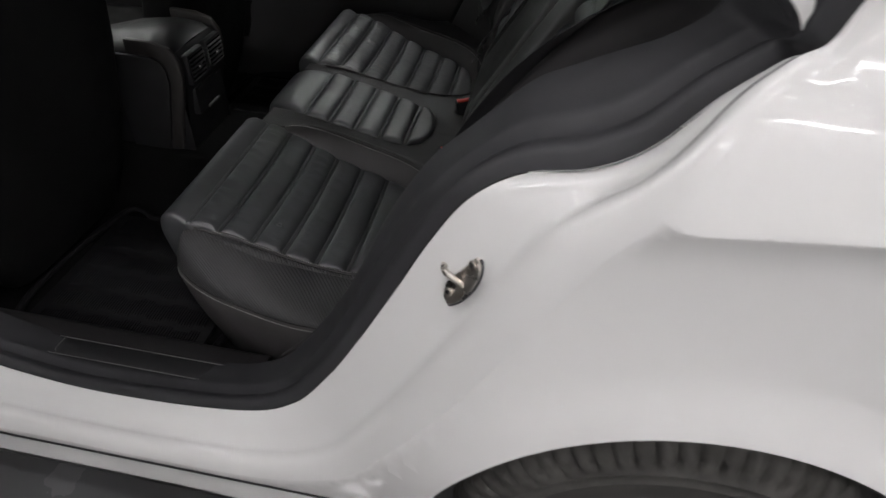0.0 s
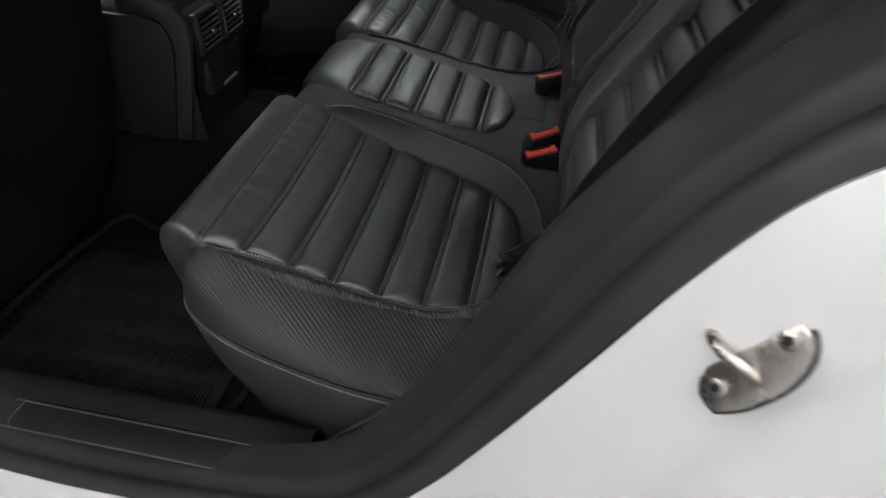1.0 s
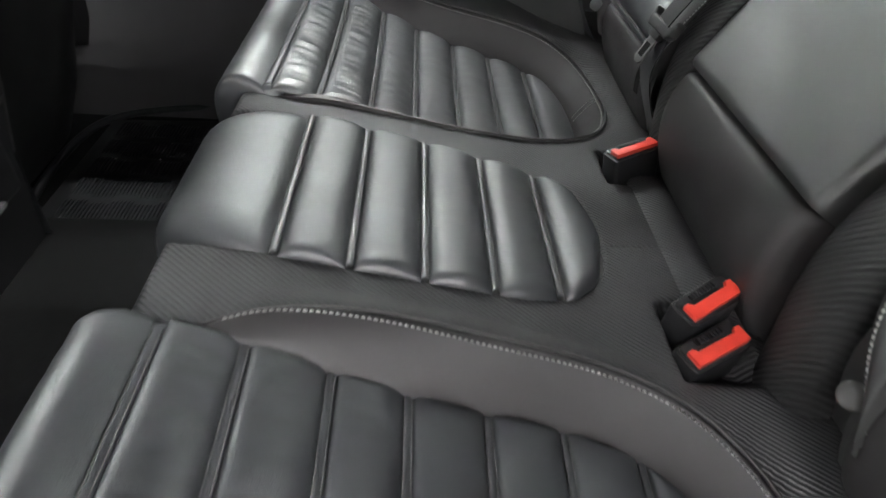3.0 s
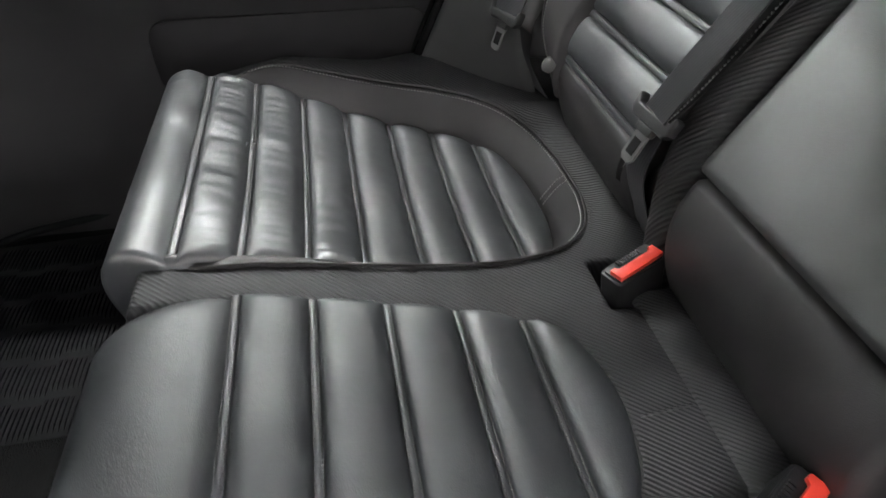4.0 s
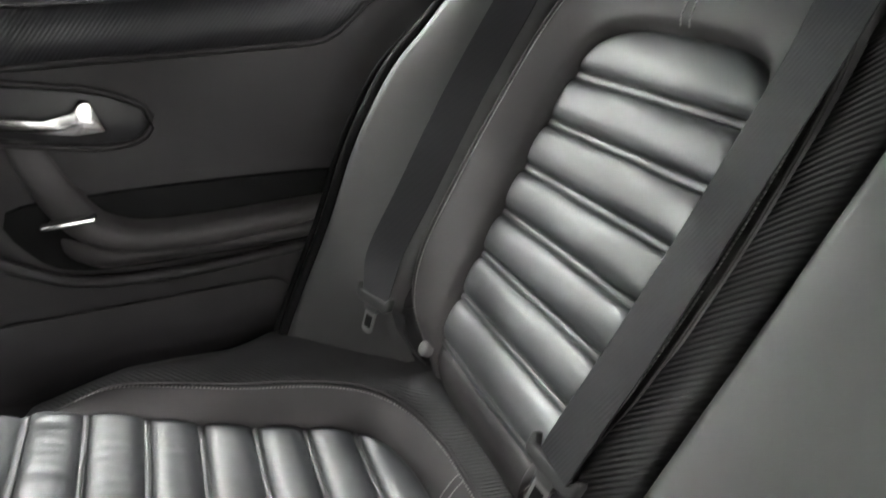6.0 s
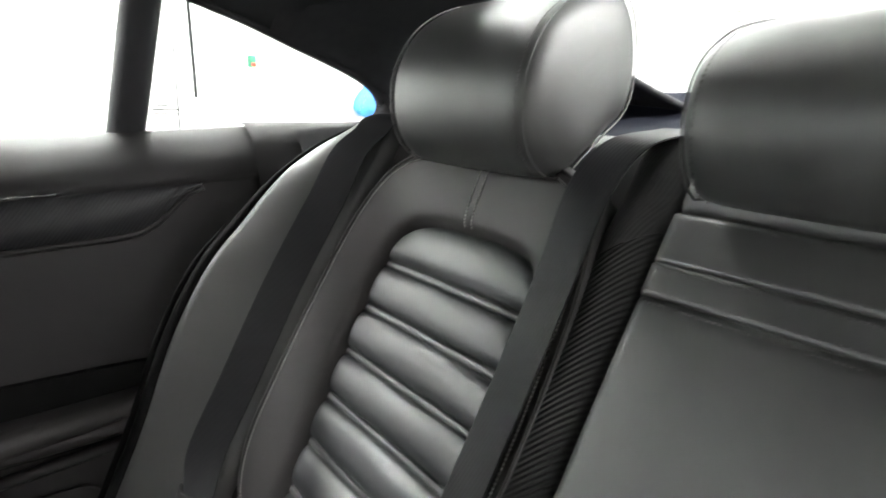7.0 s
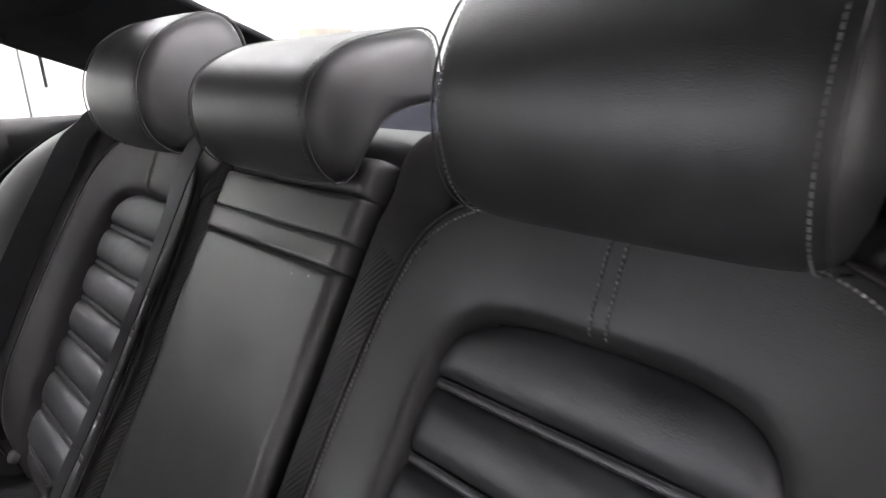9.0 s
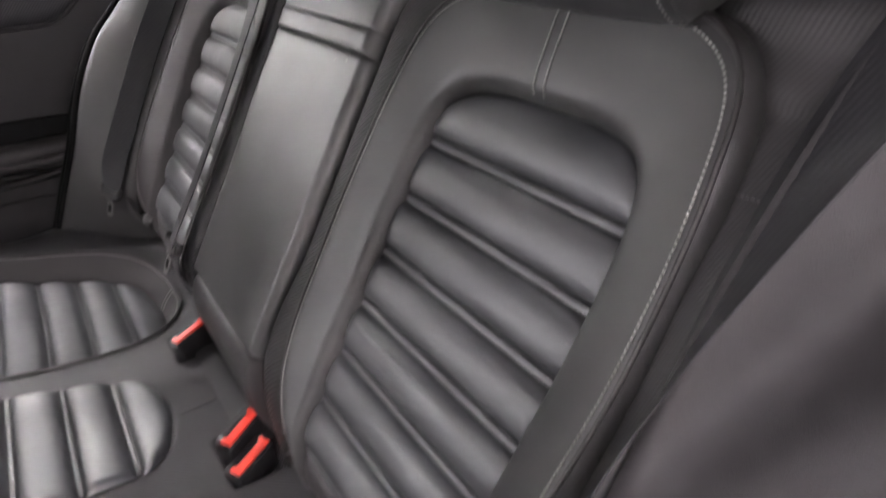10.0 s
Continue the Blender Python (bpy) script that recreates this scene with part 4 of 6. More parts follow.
tongue(centre_belt, on_back(0.210, 0.042, 0.046), (-0.45, -0.05, -0.88), (-0.05, 0.98, -0.1))
ribbon("lower_webbing", [(on_back(0.210, 0.035, 0.040), (0, 1, 0)), (on_back(0.216, -0.02, 0.022), (0, 1, 0)), (on_back(0.220, -0.10, 0.0), (0, 1, 0))], 0.040, WEBBING, centre_belt)


# ---- buckles ----
def buckle(at, turn_z, lean, label):
    ob = thing("belt_buckle", label, "belt buckle", at, "belt buckles")
    m = Matrix.Translation(at) @ Euler((radians(lean), radians(-8), radians(turn_z))).to_matrix().to_4x4()
    body = prism("housing", rounded(0.066, 0.030, 0.006), -0.062, m @ Matrix.Translation((0, 0, 0.0)), PLASTIC, ob, bevel=0.002)
    prism("slot_frame", rounded(0.060, 0.026, 0.005), 0.004, m @ Matrix.Translation((0, 0, -0.001)), PLASTIC, ob, bevel=0.001)
    press = [(-0.029, -0.012), (0.029, -0.012), (0.029, 0.004), (0.023, 0.004), (0.020, 0.000), (-0.020, 0.000), (-0.023, 0.004), (-0.029, 0.004)]
    prism("release_button", press, 0.007, m @ Matrix.Translation((0, 0, 0.001)), RED, ob, "red plastic release button", bevel=0.0015)
    for k in range(9):
        x = -0.014 + 0.0035 * k
        prism("grip_rib", [(x - 0.001, 0.005), (x + 0.001, 0.005), (x + 0.001, 0.011), (x - 0.001, 0.011)], 0.002, m @ Matrix.Translation((0, 0, 0.003)), PLASTIC, ob, bevel=0)
    return ob


buckle((-0.110, -0.108, 0.606), 30, 8, "black belt buckle with red release button, paired with another")
buckle((-0.112, -0.146, 0.588), 26, 8, "black belt buckle with red button beside its pair")
buckle((-0.109, 0.147, 0.606), 22, -4, "black belt buckle with red release button, standing alone")

# ---- side wings of the rear seat ----
# the driver's side stands closer to the seat: its wing, and the trim edge over it (y, v, n)
TRIM_EDGE = [(-0.612, 0.56, 0.020), (-0.614, 0.52, 0.050), (-0.616, 0.45, 0.074), (-0.617, 0.35, 0.088), (-0.617, 0.25, 0.085), (-0.618, 0.13, 0.080), (-0.645, 0.055, 0.086), (-0.690, 0.005, 0.094), (-0.715, -0.080, 0.090), (-0.726, -0.177, 0.091)]


def straight_back(y, v, n):
    return BO + BU * v + BN * n + np.array([0, y, 0])


def right_wing():
    ob = thing("seat_side_wing", "smooth black leather side wing between rear seat and door", "car seat trim", (0.0, 0.66, 0.56), "side wings")
    rows = []
    for u in range(40):
        row = [wing_place(u, w) for w in np.linspace(0, 1, 16)]
        outer = row[-1]
        rows.append([row[0] - BN * 0.02] + row + [outer + np.array([-0.004, 0.010, -0.006]), outer + np.array([0.03, 0.018, -0.010])])
    cut = 17
    part("wing_upper", np.array(rows[:cut + 1]).reshape(-1, 3), grid_faces(cut + 1, 19, flip=True), LEATHER_SMOOTH, ob)
    part("wing_lower", np.array(rows[cut:]).reshape(-1, 3), grid_faces(40 - cut, 19, flip=True), LEATHER_SMOOTH, ob)
    bead = [(x - 0.004, EDGE_Y + 0.012, z - 0.004) for x, z in WING_EDGE]
    tube("edge_bead", bead, 0.0025 + 0.0065 * smoothstep(8, 17, np.arange(40)), SEAL_SHADE_BLACK, ob, "black rubber edge bead", sides=8)


def left_wing():
    """The driver's side wing: twill between the backrest's rim and the trim, turning over the top."""
    ob = thing("seat_side_wing", "black ribbed twill side wing between backrest and body trim", "car seat trim", (0.0, -0.59, 0.60), "side wings")
    v = (ROLL - BO[[0, 2]]) @ BU[[0, 2]]
    te2 = np.array(TRIM_EDGE[:6] + [(-0.617, 0.04, 0.072), (-0.617, -0.06, 0.060), (-0.617, -0.15, 0.05)])[::-1]
    rows = []
    for i in range(90):
        top = float(smoothstep(58, 86, i))
        n_out = float(np.interp(v[i], te2[:, 1], te2[:, 2])) - 0.022 if i < 72 else None
        n_out = keep = n_out if n_out is not None else keep
        n_out = n_out * (1 - top) + 0.022 * top
        row = []
        y_in = float(np.interp(v[i], [0.30, 0.42, 0.47, 0.50, 0.52], [0.560, 0.549, 0.530, 0.490, 0.400])) if i < 72 else 0.40
        y_far = 0.612 + 0.02 * top
        for w in np.linspace(0, 1, 14):
            h = 0.030 * (1 - top) + 0.018 * top + (n_out + 0.012 - 0.030 * (1 - top) - 0.018 * top) * w ** 1.2 + 0.003 * math.sin(math.pi * w)
            z = ROLL[i, 1] + ROLL_N[i, 1] * h
            z = z if z < 1.150 else 1.150 + 0.013 * (1 - math.exp((1.150 - z) / 0.013))
            row.append((ROLL[i, 0] + ROLL_N[i, 0] * h, -y_in - (y_far - y_in) * w, z))
        row.append((ROLL[i, 0] + ROLL_N[i, 0] * (h - 0.03), -0.616 - 0.02 * top, ROLL[i, 1] + ROLL_N[i, 1] * (h - 0.03)))
        rows.append(row)
    cut = int(np.argmin(np.abs(v[:80] - 0.425)))
    part("wing_lower", np.array(rows[:cut + 1]).reshape(-1, 3), grid_faces(cut + 1, 15, flip=False), TWILL_WING, ob)
    part("wing_upper", np.array(rows[cut:]).reshape(-1, 3) + BN * 0.0006, grid_faces(90 - cut, 15, flip=False), TWILL_WING, ob)
    line = np.array(rows[cut])[:14] + BN * 0.0008
    stitches("seam_thread", [(line, [BN] * 14)], THREAD_DARK, ob, label="dark seam thread")


left_wing()
right_wing()

# ---- car body, driver's side ----
car = thing("car", "glossy white car body with an open rear door frame", "car", (0.3, 0, 0.0))
SEAL_IN = [(-1.15, 0.640), (-0.95, 0.510), (-0.717, 0.440), (-0.446, 0.452), (-0.330, 0.490), (-0.262, 0.565), (-0.199, 0.665), (-0.155, 0.757), (-0.107, 0.877), (-0.053, 0.973), (-0.002, 1.030), (0.061, 1.095), (0.105, 1.120), (0.150, 1.142), (0.187, 1.160), (0.215, 1.180), (0.235, 1.203), (0.245, 1.240), (0.250, 1.300)]
SEAL_OUT = [(-1.15, 0.620), (-0.95, 0.492), (-0.735, 0.436), (-0.54, 0.433), (-0.35, 0.460), (-0.255, 0.513), (-0.187, 0.608), (-0.135, 0.705), (-0.077, 0.825), (-0.032, 0.922), (0.010, 0.992), (0.063, 1.033), (0.132, 1.049), (0.187, 1.078), (0.240, 1.131), (0.275, 1.158), (0.302, 1.184), (0.314, 1.240), (0.338, 1.306)]
FOLD = [(-1.15, 0.352), (-0.95, 0.350), (-0.735, 0.350), (-0.50, 0.348), (-0.29, 0.362), (-0.15, 0.425), (-0.055, 0.555), (0.01, 0.665), (0.072, 0.79), (0.118, 0.89), (0.155, 0.975), (0.188, 1.025), (0.212, 1.068), (0.233, 1.112), (0.257, 1.155), (0.283, 1.184), (0.306, 1.200), (0.324, 1.250), (0.351, 1.316)]
n = 120
si, so, fo = by_station(SEAL_IN, n), by_station(SEAL_OUT, n), by_station(FOLD, n)


def lay(xz, y):
    return np.stack([xz[:, 0], np.broadcast_to(y, (len(xz),)), xz[:, 1]], 1)


lean = smoothstep(1.02, 1.22, so[:, 1]) * 0.05
y_in, y_out, y_fold = -0.738 + 0 * lean, -0.832 + lean, -0.900 + lean
y_out = y_out + (y_fold + 0.004 - y_out) * smoothstep(1.165, 1.205, so[:, 1])
rows = []
for w, lift in ((0, 0.0), (0.12, 0.004), (0.3, 0.006), (0.5, 0.010), (0.62, 0.014), (0.72, 0.006), (0.78, 0.010), (0.88, 0.016), (0.96, 0.013), (1.0, 0.0)):
    xz = si + (so - si) * w
    d = np.gradient(xz, axis=0)
    nrm = np.stack([-d[:, 1], d[:, 0]], 1)
    nrm /= np.linalg.norm(nrm, axis=1)[:, None]
    rows.append(lay(xz + nrm * lift, y_in + (y_out - y_in) * w))
loft("door_seal", rows, RUBBER, car, "dark rubber door seal and trim")
# trim between the seat wing's edge and the seal
te = by_station(TRIM_EDGE[::-1], 60)
we = np.array([straight_back(*q) for q in te])
ws = lay(by_station(SEAL_IN[4:], 60), -0.738)
bay = smoothstep(0.18, 0.34, te[:, 1])[:, None]
rows = [we + np.array([0, 0.004, 0]) - BN * 0.055, we + np.array([0, 0.003, 0]) - BN * 0.012, we + np.array([0, 0.0005, 0]) - BN * 0.003]
for w in np.linspace(0, 1, 15):
    q = we + (ws - we) * w
    q = q - BN * bay * (0.034 * math.sin(math.pi * w) + 0.012 * math.exp(-((w - 0.62) / 0.04) ** 2))
    q = q + BN * (1 - bay) * 0.006 * math.sin(math.pi * w)
    rows.append(q)
loft("inner_trim", rows, PLASTIC_GREY2, car, "smooth dark grey inner trim")
rows = []
for w, lift in ((0, -0.002), (0.06, 0.0), (0.24, 0.007), (0.32, 0.002), (0.52, 0.0), (0.62, 0.005), (0.70, 0.015), (0.86, 0.017), (0.95, 0.010), (1.0, -0.001)):
    xz = so + (fo - so) * w
    d = np.gradient(xz, axis=0)
    nrm = np.stack([-d[:, 1], d[:, 0]], 1)
    nrm /= np.linalg.norm(nrm, axis=1)[:, None]
    rows.append(lay(xz + nrm * lift, y_out + (y_fold - y_out) * w))
loft("door_jamb", rows, PAINT, car, "glossy white door jamb")


CREASE_Z, CREASE_K = 1.040, 0.116


def crease_z(x):
    """Height of the body crease; it climbs towards the rear."""
    return CREASE_Z + CREASE_K * (np.asarray(x) - 0.2)


def panel_y(x, z):
    """How far out the outer skin stands at x, z."""
    y = -0.900 - 0.026 * smoothstep(0.30, 0.60, z) * (1 - smoothstep(0.58, 0.96, z)) - 0.013 * np.clip((z - crease_z(x) + 0.067) / 0.067, 0, 1) ** 2.2
    y += 0.30 * np.clip(z - crease_z(x), 0, 1) + 0.9 * np.clip(z - 1.12, 0, 1) ** 2
    r = np.hypot(x - 0.385, z - 0.355)
    y -= 0.016 * (1 - smoothstep(0.385, 0.50, r))
    return y


from mathutils import geometry
ARCH_R, ARCH_X, ARCH_Z = 0.399, 0.385, 0.355
arch = [(ARCH_X + ARCH_R * math.cos(a), ARCH_Z + ARCH_R * math.sin(a)) for a in np.linspace(radians(194), radians(-14), 50)]
fold_pts = [tuple(p) for p in fo]
rocker = 0.262
outline = fold_pts + [(0.37, 1.335), (0.47, 1.385), (0.8, 1.30), (1.25, 1.15), (1.35, 0.9), (1.35, rocker)] + arch[::-1] + [(-0.03, rocker), (-0.5, rocker), (-1.15, rocker)]
pts = [Vector(p) for p in outline]
edges = [(i, (i + 1) % len(outline)) for i in range(len(outline))]
op = np.array(outline)
gx2, gz2 = np.meshgrid(np.linspace(-1.13, 1.33, 96), np.linspace(0.28, 1.37, 84), indexing="ij")
deep = depth_in(gx2.ravel(), gz2.ravel(), op)
cx2, cz2 = np.meshgrid(np.linspace(0.16, 1.33, 110), [-0.014, -0.006, -0.0015, 0.0015, 0.008], indexing="ij")
cz2 = cz2 + crease_z(cx2)
grid_x, grid_z = np.r_[gx2.ravel(), cx2.ravel()], np.r_[gz2.ravel(), cz2.ravel()]
deep = depth_in(grid_x, grid_z, op)
pts += [Vector((a, b)) for a, b, d in zip(grid_x, grid_z, deep) if d > 0.008]
cv, ce, cf, *_ = geometry.delaunay_2d_cdt(pts, edges, [], 0, 1e-5)
cva = np.array([(v.x, v.y) for v in cv])
mids = np.array([cva[list(f)].mean(0) for f in cf])
keep = depth_in(mids[:, 0], mids[:, 1], op) > 0
py = panel_y(cva[:, 0], cva[:, 1])
fd = np.array([np.min(np.hypot(fo[:, 0] - a, fo[:, 1] - b)) for a, b in cva])
fy = np.array([y_fold[np.argmin(np.hypot(fo[:, 0] - a, fo[:, 1] - b))] for a, b in cva])
py = fy + (py - fy) * smoothstep(0.0, 0.03, fd)
skin = part("quarter_panel", np.stack([cva[:, 0], py, cva[:, 1]], 1), [tuple(f) for f, k in zip(cf, keep) if k], PAINT, car, "glossy white rear wing panel")
e = 0.0025
gx3 = (panel_y(cva[:, 0] + e, cva[:, 1]) - panel_y(cva[:, 0] - e, cva[:, 1])) / (2 * e)
gz3 = (panel_y(cva[:, 0], cva[:, 1] + e) - panel_y(cva[:, 0], cva[:, 1] - e)) / (2 * e)
true_n = np.stack([gx3, -np.ones(len(gx3)), gz3], 1)
true_n /= np.linalg.norm(true_n, axis=1)[:, None]
mesh_n = np.array([v.normal for v in skin.data.vertices])
mix = smoothstep(0.004, 0.014, fd)[:, None]
mesh_n = np.where((mesh_n * true_n).sum(1)[:, None] < 0, -mesh_n, mesh_n)
skin.data.normals_split_custom_set_from_vertices([tuple(q) for q in mesh_n * (1 - mix) + true_n * mix])
# turned-in lip of the arch and its liner
ring = np.array(arch)
ry = panel_y(ring[:, 0], ring[:, 1])
c = np.array([ARCH_X, ARCH_Z])
rows = [np.stack([ring[:, 0], ry, ring[:, 1]], 1)]
for s, d in ((0.985, 0.004), (0.975, 0.02), (0.985, 0.03)):
    q = c + (ring - c) * s
    rows.append(np.stack([q[:, 0], ry + d, q[:, 1]], 1))
loft("arch_lip", rows, PAINT, car)
rows = []
for s, y in ((0.985, -0.885), (1.0, -0.86), (1.02, -0.62), (0.3, -0.60)):
    q = c + (ring - c) * s
    rows.append(np.stack([q[:, 0], np.full(len(q), y), q[:, 1]], 1))
loft("arch_liner", rows, PLASTIC, car, "black wheel arch liner")
# rocker seam, lower rocker and underside
tube("rocker_joint", [(x, -0.9035, 0.338) for x in np.linspace(-1.15, -0.02, 20)], 0.0022, PLASTIC, car, "dark rocker joint", sides=6)
rows = [[(x, y, z) for x in np.linspace(-1.15, -0.0, 30)] for y, z in ((-0.902, 0.264), (-0.90, 0.25), (-0.88, 0.225), (-0.80, 0.215), (-0.2, 0.21))]
loft("rocker_underside", rows, PLASTIC_SOFT, car)
# sill trim with its scuff plate
rows = [[(x, y, z) for x in np.linspace(-1.15, -0.36, 40)] for y, z in ((-0.66, 0.335), (-0.68, 0.40), (-0.695, 0.44), (-0.71, 0.453), (-0.742, 0.455))]
loft("sill_trim", rows, PLASTIC_SOFT, car, "black plastic sill trim", flip=True)
tube("scuff_edge", [(a - 0.575, b - 0.766, 0.4552) for a, b in spline(rounded(0.377, 0.040, 0.010), 80, closed=True)], 0.0011, PLASTIC_GREY, car, "thin pale scuff plate edge", sides=5, closed=True)
plate = prism("scuff_plate", [(a - 0.575, b - 0.766) for a, b in rounded(0.375, 0.038, 0.010)], 0.003, Matrix.Translation((0, 0, 0.4515)), PLASTIC, car, "inset black scuff plate", bevel=0.001)
# striker: plate, two bolts and the loop
sn = Vector((-0.66, -0.58, 0.40)).normalized()
sa = Vector((0.46, 0.05, 0.885))
sa = (sa - sn * sa.dot(sn)).normalized()
sb = sn.cross(sa)
sm = Matrix.Translation(Vector((0.022, -0.855, 0.887)) + sn * 0.009) @ Matrix((sa, sb, sn)).transposed().to_4x4()
leaf = [(-0.041, -0.004), (-0.039, -0.011), (-0.018, -0.019), (0.008, -0.021), (0.030, -0.015), (0.041, -0.003), (0.041, 0.008), (0.028, 0.016), (0.0, 0.019), (-0.025, 0.015), (-0.039, 0.006)]
leaf = [tuple(q) for q in spline([(0.94 * a, 0.94 * b) for a, b in leaf], 28, closed=True)]
striker = prism("door_striker", leaf, 0.004, sm, STEEL, car, "worn steel door striker", bevel=0.001)
prism("striker_gasket", [(a * 1.06, b * 1.10) for a, b in leaf], 0.002, sm @ Matrix.Translation((0, 0, -0.0005)), RUBBER, striker, bevel=0)
bar = [Vector(q) for q in ((0.022, -0.868, 0.884), (0.004, -0.864, 0.894), (-0.006, -0.861, 0.899), (-0.009, -0.856, 0.900), (-0.0105, -0.840, 0.899), (-0.009, -0.836, 0.898), (0.004, -0.839, 0.893), (0.022, -0.842, 0.886))]
tube("striker_loop", bar, 0.0042, STEEL, striker, "worn steel loop", sides=10)
for a in (-0.026, 0.027):
    prism("bolt", [(a + 0.0062 * math.cos(w), 0.001 + 0.0062 * math.sin(w)) for w in np.linspace(0, 2 * math.pi, 12, endpoint=False)], 0.003, sm @ Matrix.Translation((0, 0, 0.004)), STEEL, striker, bevel=0.0007)
    prism("bolt_socket", [(a + 0.0032 * math.cos(w), 0.001 + 0.0032 * math.sin(w)) for w in np.linspace(0, 2 * math.pi, 6, endpoint=False)], 0.0034, sm @ Matrix.Translation((0, 0, 0.004)), PLASTIC, striker, bevel=0)

# ---- wheel ----
TR, TW, wc = 0.352, 0.215, (0.385, -0.80, 0.352)
prof = [(-0.47, 0.58), (-0.50, 0.66), (-0.515, 0.74), (-0.530, 0.755), (-0.518, 0.77), (-0.52, 0.81), (-0.532, 0.825), (-0.52, 0.84), (-0.518, 0.88), (-0.512, 0.905), (-0.50, 0.93), (-0.46, 0.972), (-0.40, 0.988), (-0.30, 0.995), (-0.285, 0.972), (-0.255, 0.972), (-0.24, 0.998), (-0.10, 1.0), (-0.085, 0.974),
        (-0.055, 0.974), (-0.04, 1.0), (0.04, 1.0), (0.055, 0.974), (0.085, 0.974), (0.10, 1.0), (0.24, 0.998), (0.255, 0.972), (0.285, 0.972), (0.30, 0.995), (0.40, 0.988), (0.46, 0.972), (0.50, 0.93), (0.52, 0.84), (0.515, 0.74), (0.5, 0.66)]
rows, steps = [], 288
for i in range(steps):
    a = 2 * math.pi * i / steps
    row = []
    for u, r in prof:
        rr = r * TR
        shoulder = abs(u) > 0.27 and r > 0.90
        skew = int(i + u * 10) % 4 == 0
        if r > 0.96 and skew and (shoulder or abs(u) > 0.09):
            rr -= 0.009
        out = u * TW + (0.009 if u < -0.45 and r > 0.87 and i % 4 == 0 else 0)
        row.append((wc[0] + rr * math.cos(a), wc[1] + out, wc[2] + rr * math.sin(a)))
    rows.append(row)
part("rear_tyre", np.array(rows).reshape(-1, 3), grid_faces(steps, len(prof), closed_u=True), TYRE, car, "black tread tyre", sharp=50)
rows = []
for u, r in ((-0.47, 0.575), (-0.46, 0.60), (-0.44, 0.58), (-0.40, 0.56), (-0.1, 0.54), (0.4, 0.56), (0.5, 0.60)):
    rows.append([(wc[0] + r * TR * math.cos(a), wc[1] + u * TW, wc[2] + r * TR * math.sin(a)) for a in np.linspace(0, 2 * math.pi, 60, endpoint=False)])
rim_ob = loft("rim", rows, CHROME, car, "silver alloy rim", closed=True)
for k in range(5):
    m = Matrix.Translation((wc[0], wc[1] - 0.07, wc[2])) @ Euler((radians(90), 0, 0)).to_matrix().to_4x4() @ Matrix.Rotation(2 * math.pi * k / 5 + 0.3, 4, "Z")
    prism("spoke", [(0.02, -0.03), (0.19, -0.018), (0.19, 0.018), (0.02, 0.03)], 0.02, m, CHROME, rim_ob, bevel=0.004)

# ---- roof, pillars, rear shelf, glass ----
ROOF = [(-2.1, 1.02), (-1.75, 1.22), (-1.3, 1.385), (-0.8, 1.435), (-0.4, 1.445), (-0.1, 1.44), (0.05, 1.432), (0.12, 1.425)]
roof = thing("car_roof", "dark fabric headliner under the car roof with slim pillars", "car roof", (0, 0, 1.3))
rows = []
for x, z in spline(ROOF[2:], 30):
    rows.append([(x, y, z - 0.075 * (abs(y) / 0.66) ** 3.2) for y in np.linspace(-0.66, 0.66, 25)])
loft("headliner", rows, LINING, roof, flip=True)
rows = []
for x, z in spline(ROOF[2:], 30):
    rows.append([(x, y, z + 0.045 - 0.085 * (abs(y) / 0.70) ** 3.2) for y in np.linspace(-0.70, 0.70, 25)])
loft("roof_skin", rows, PAINT, roof, "white painted roof skin")
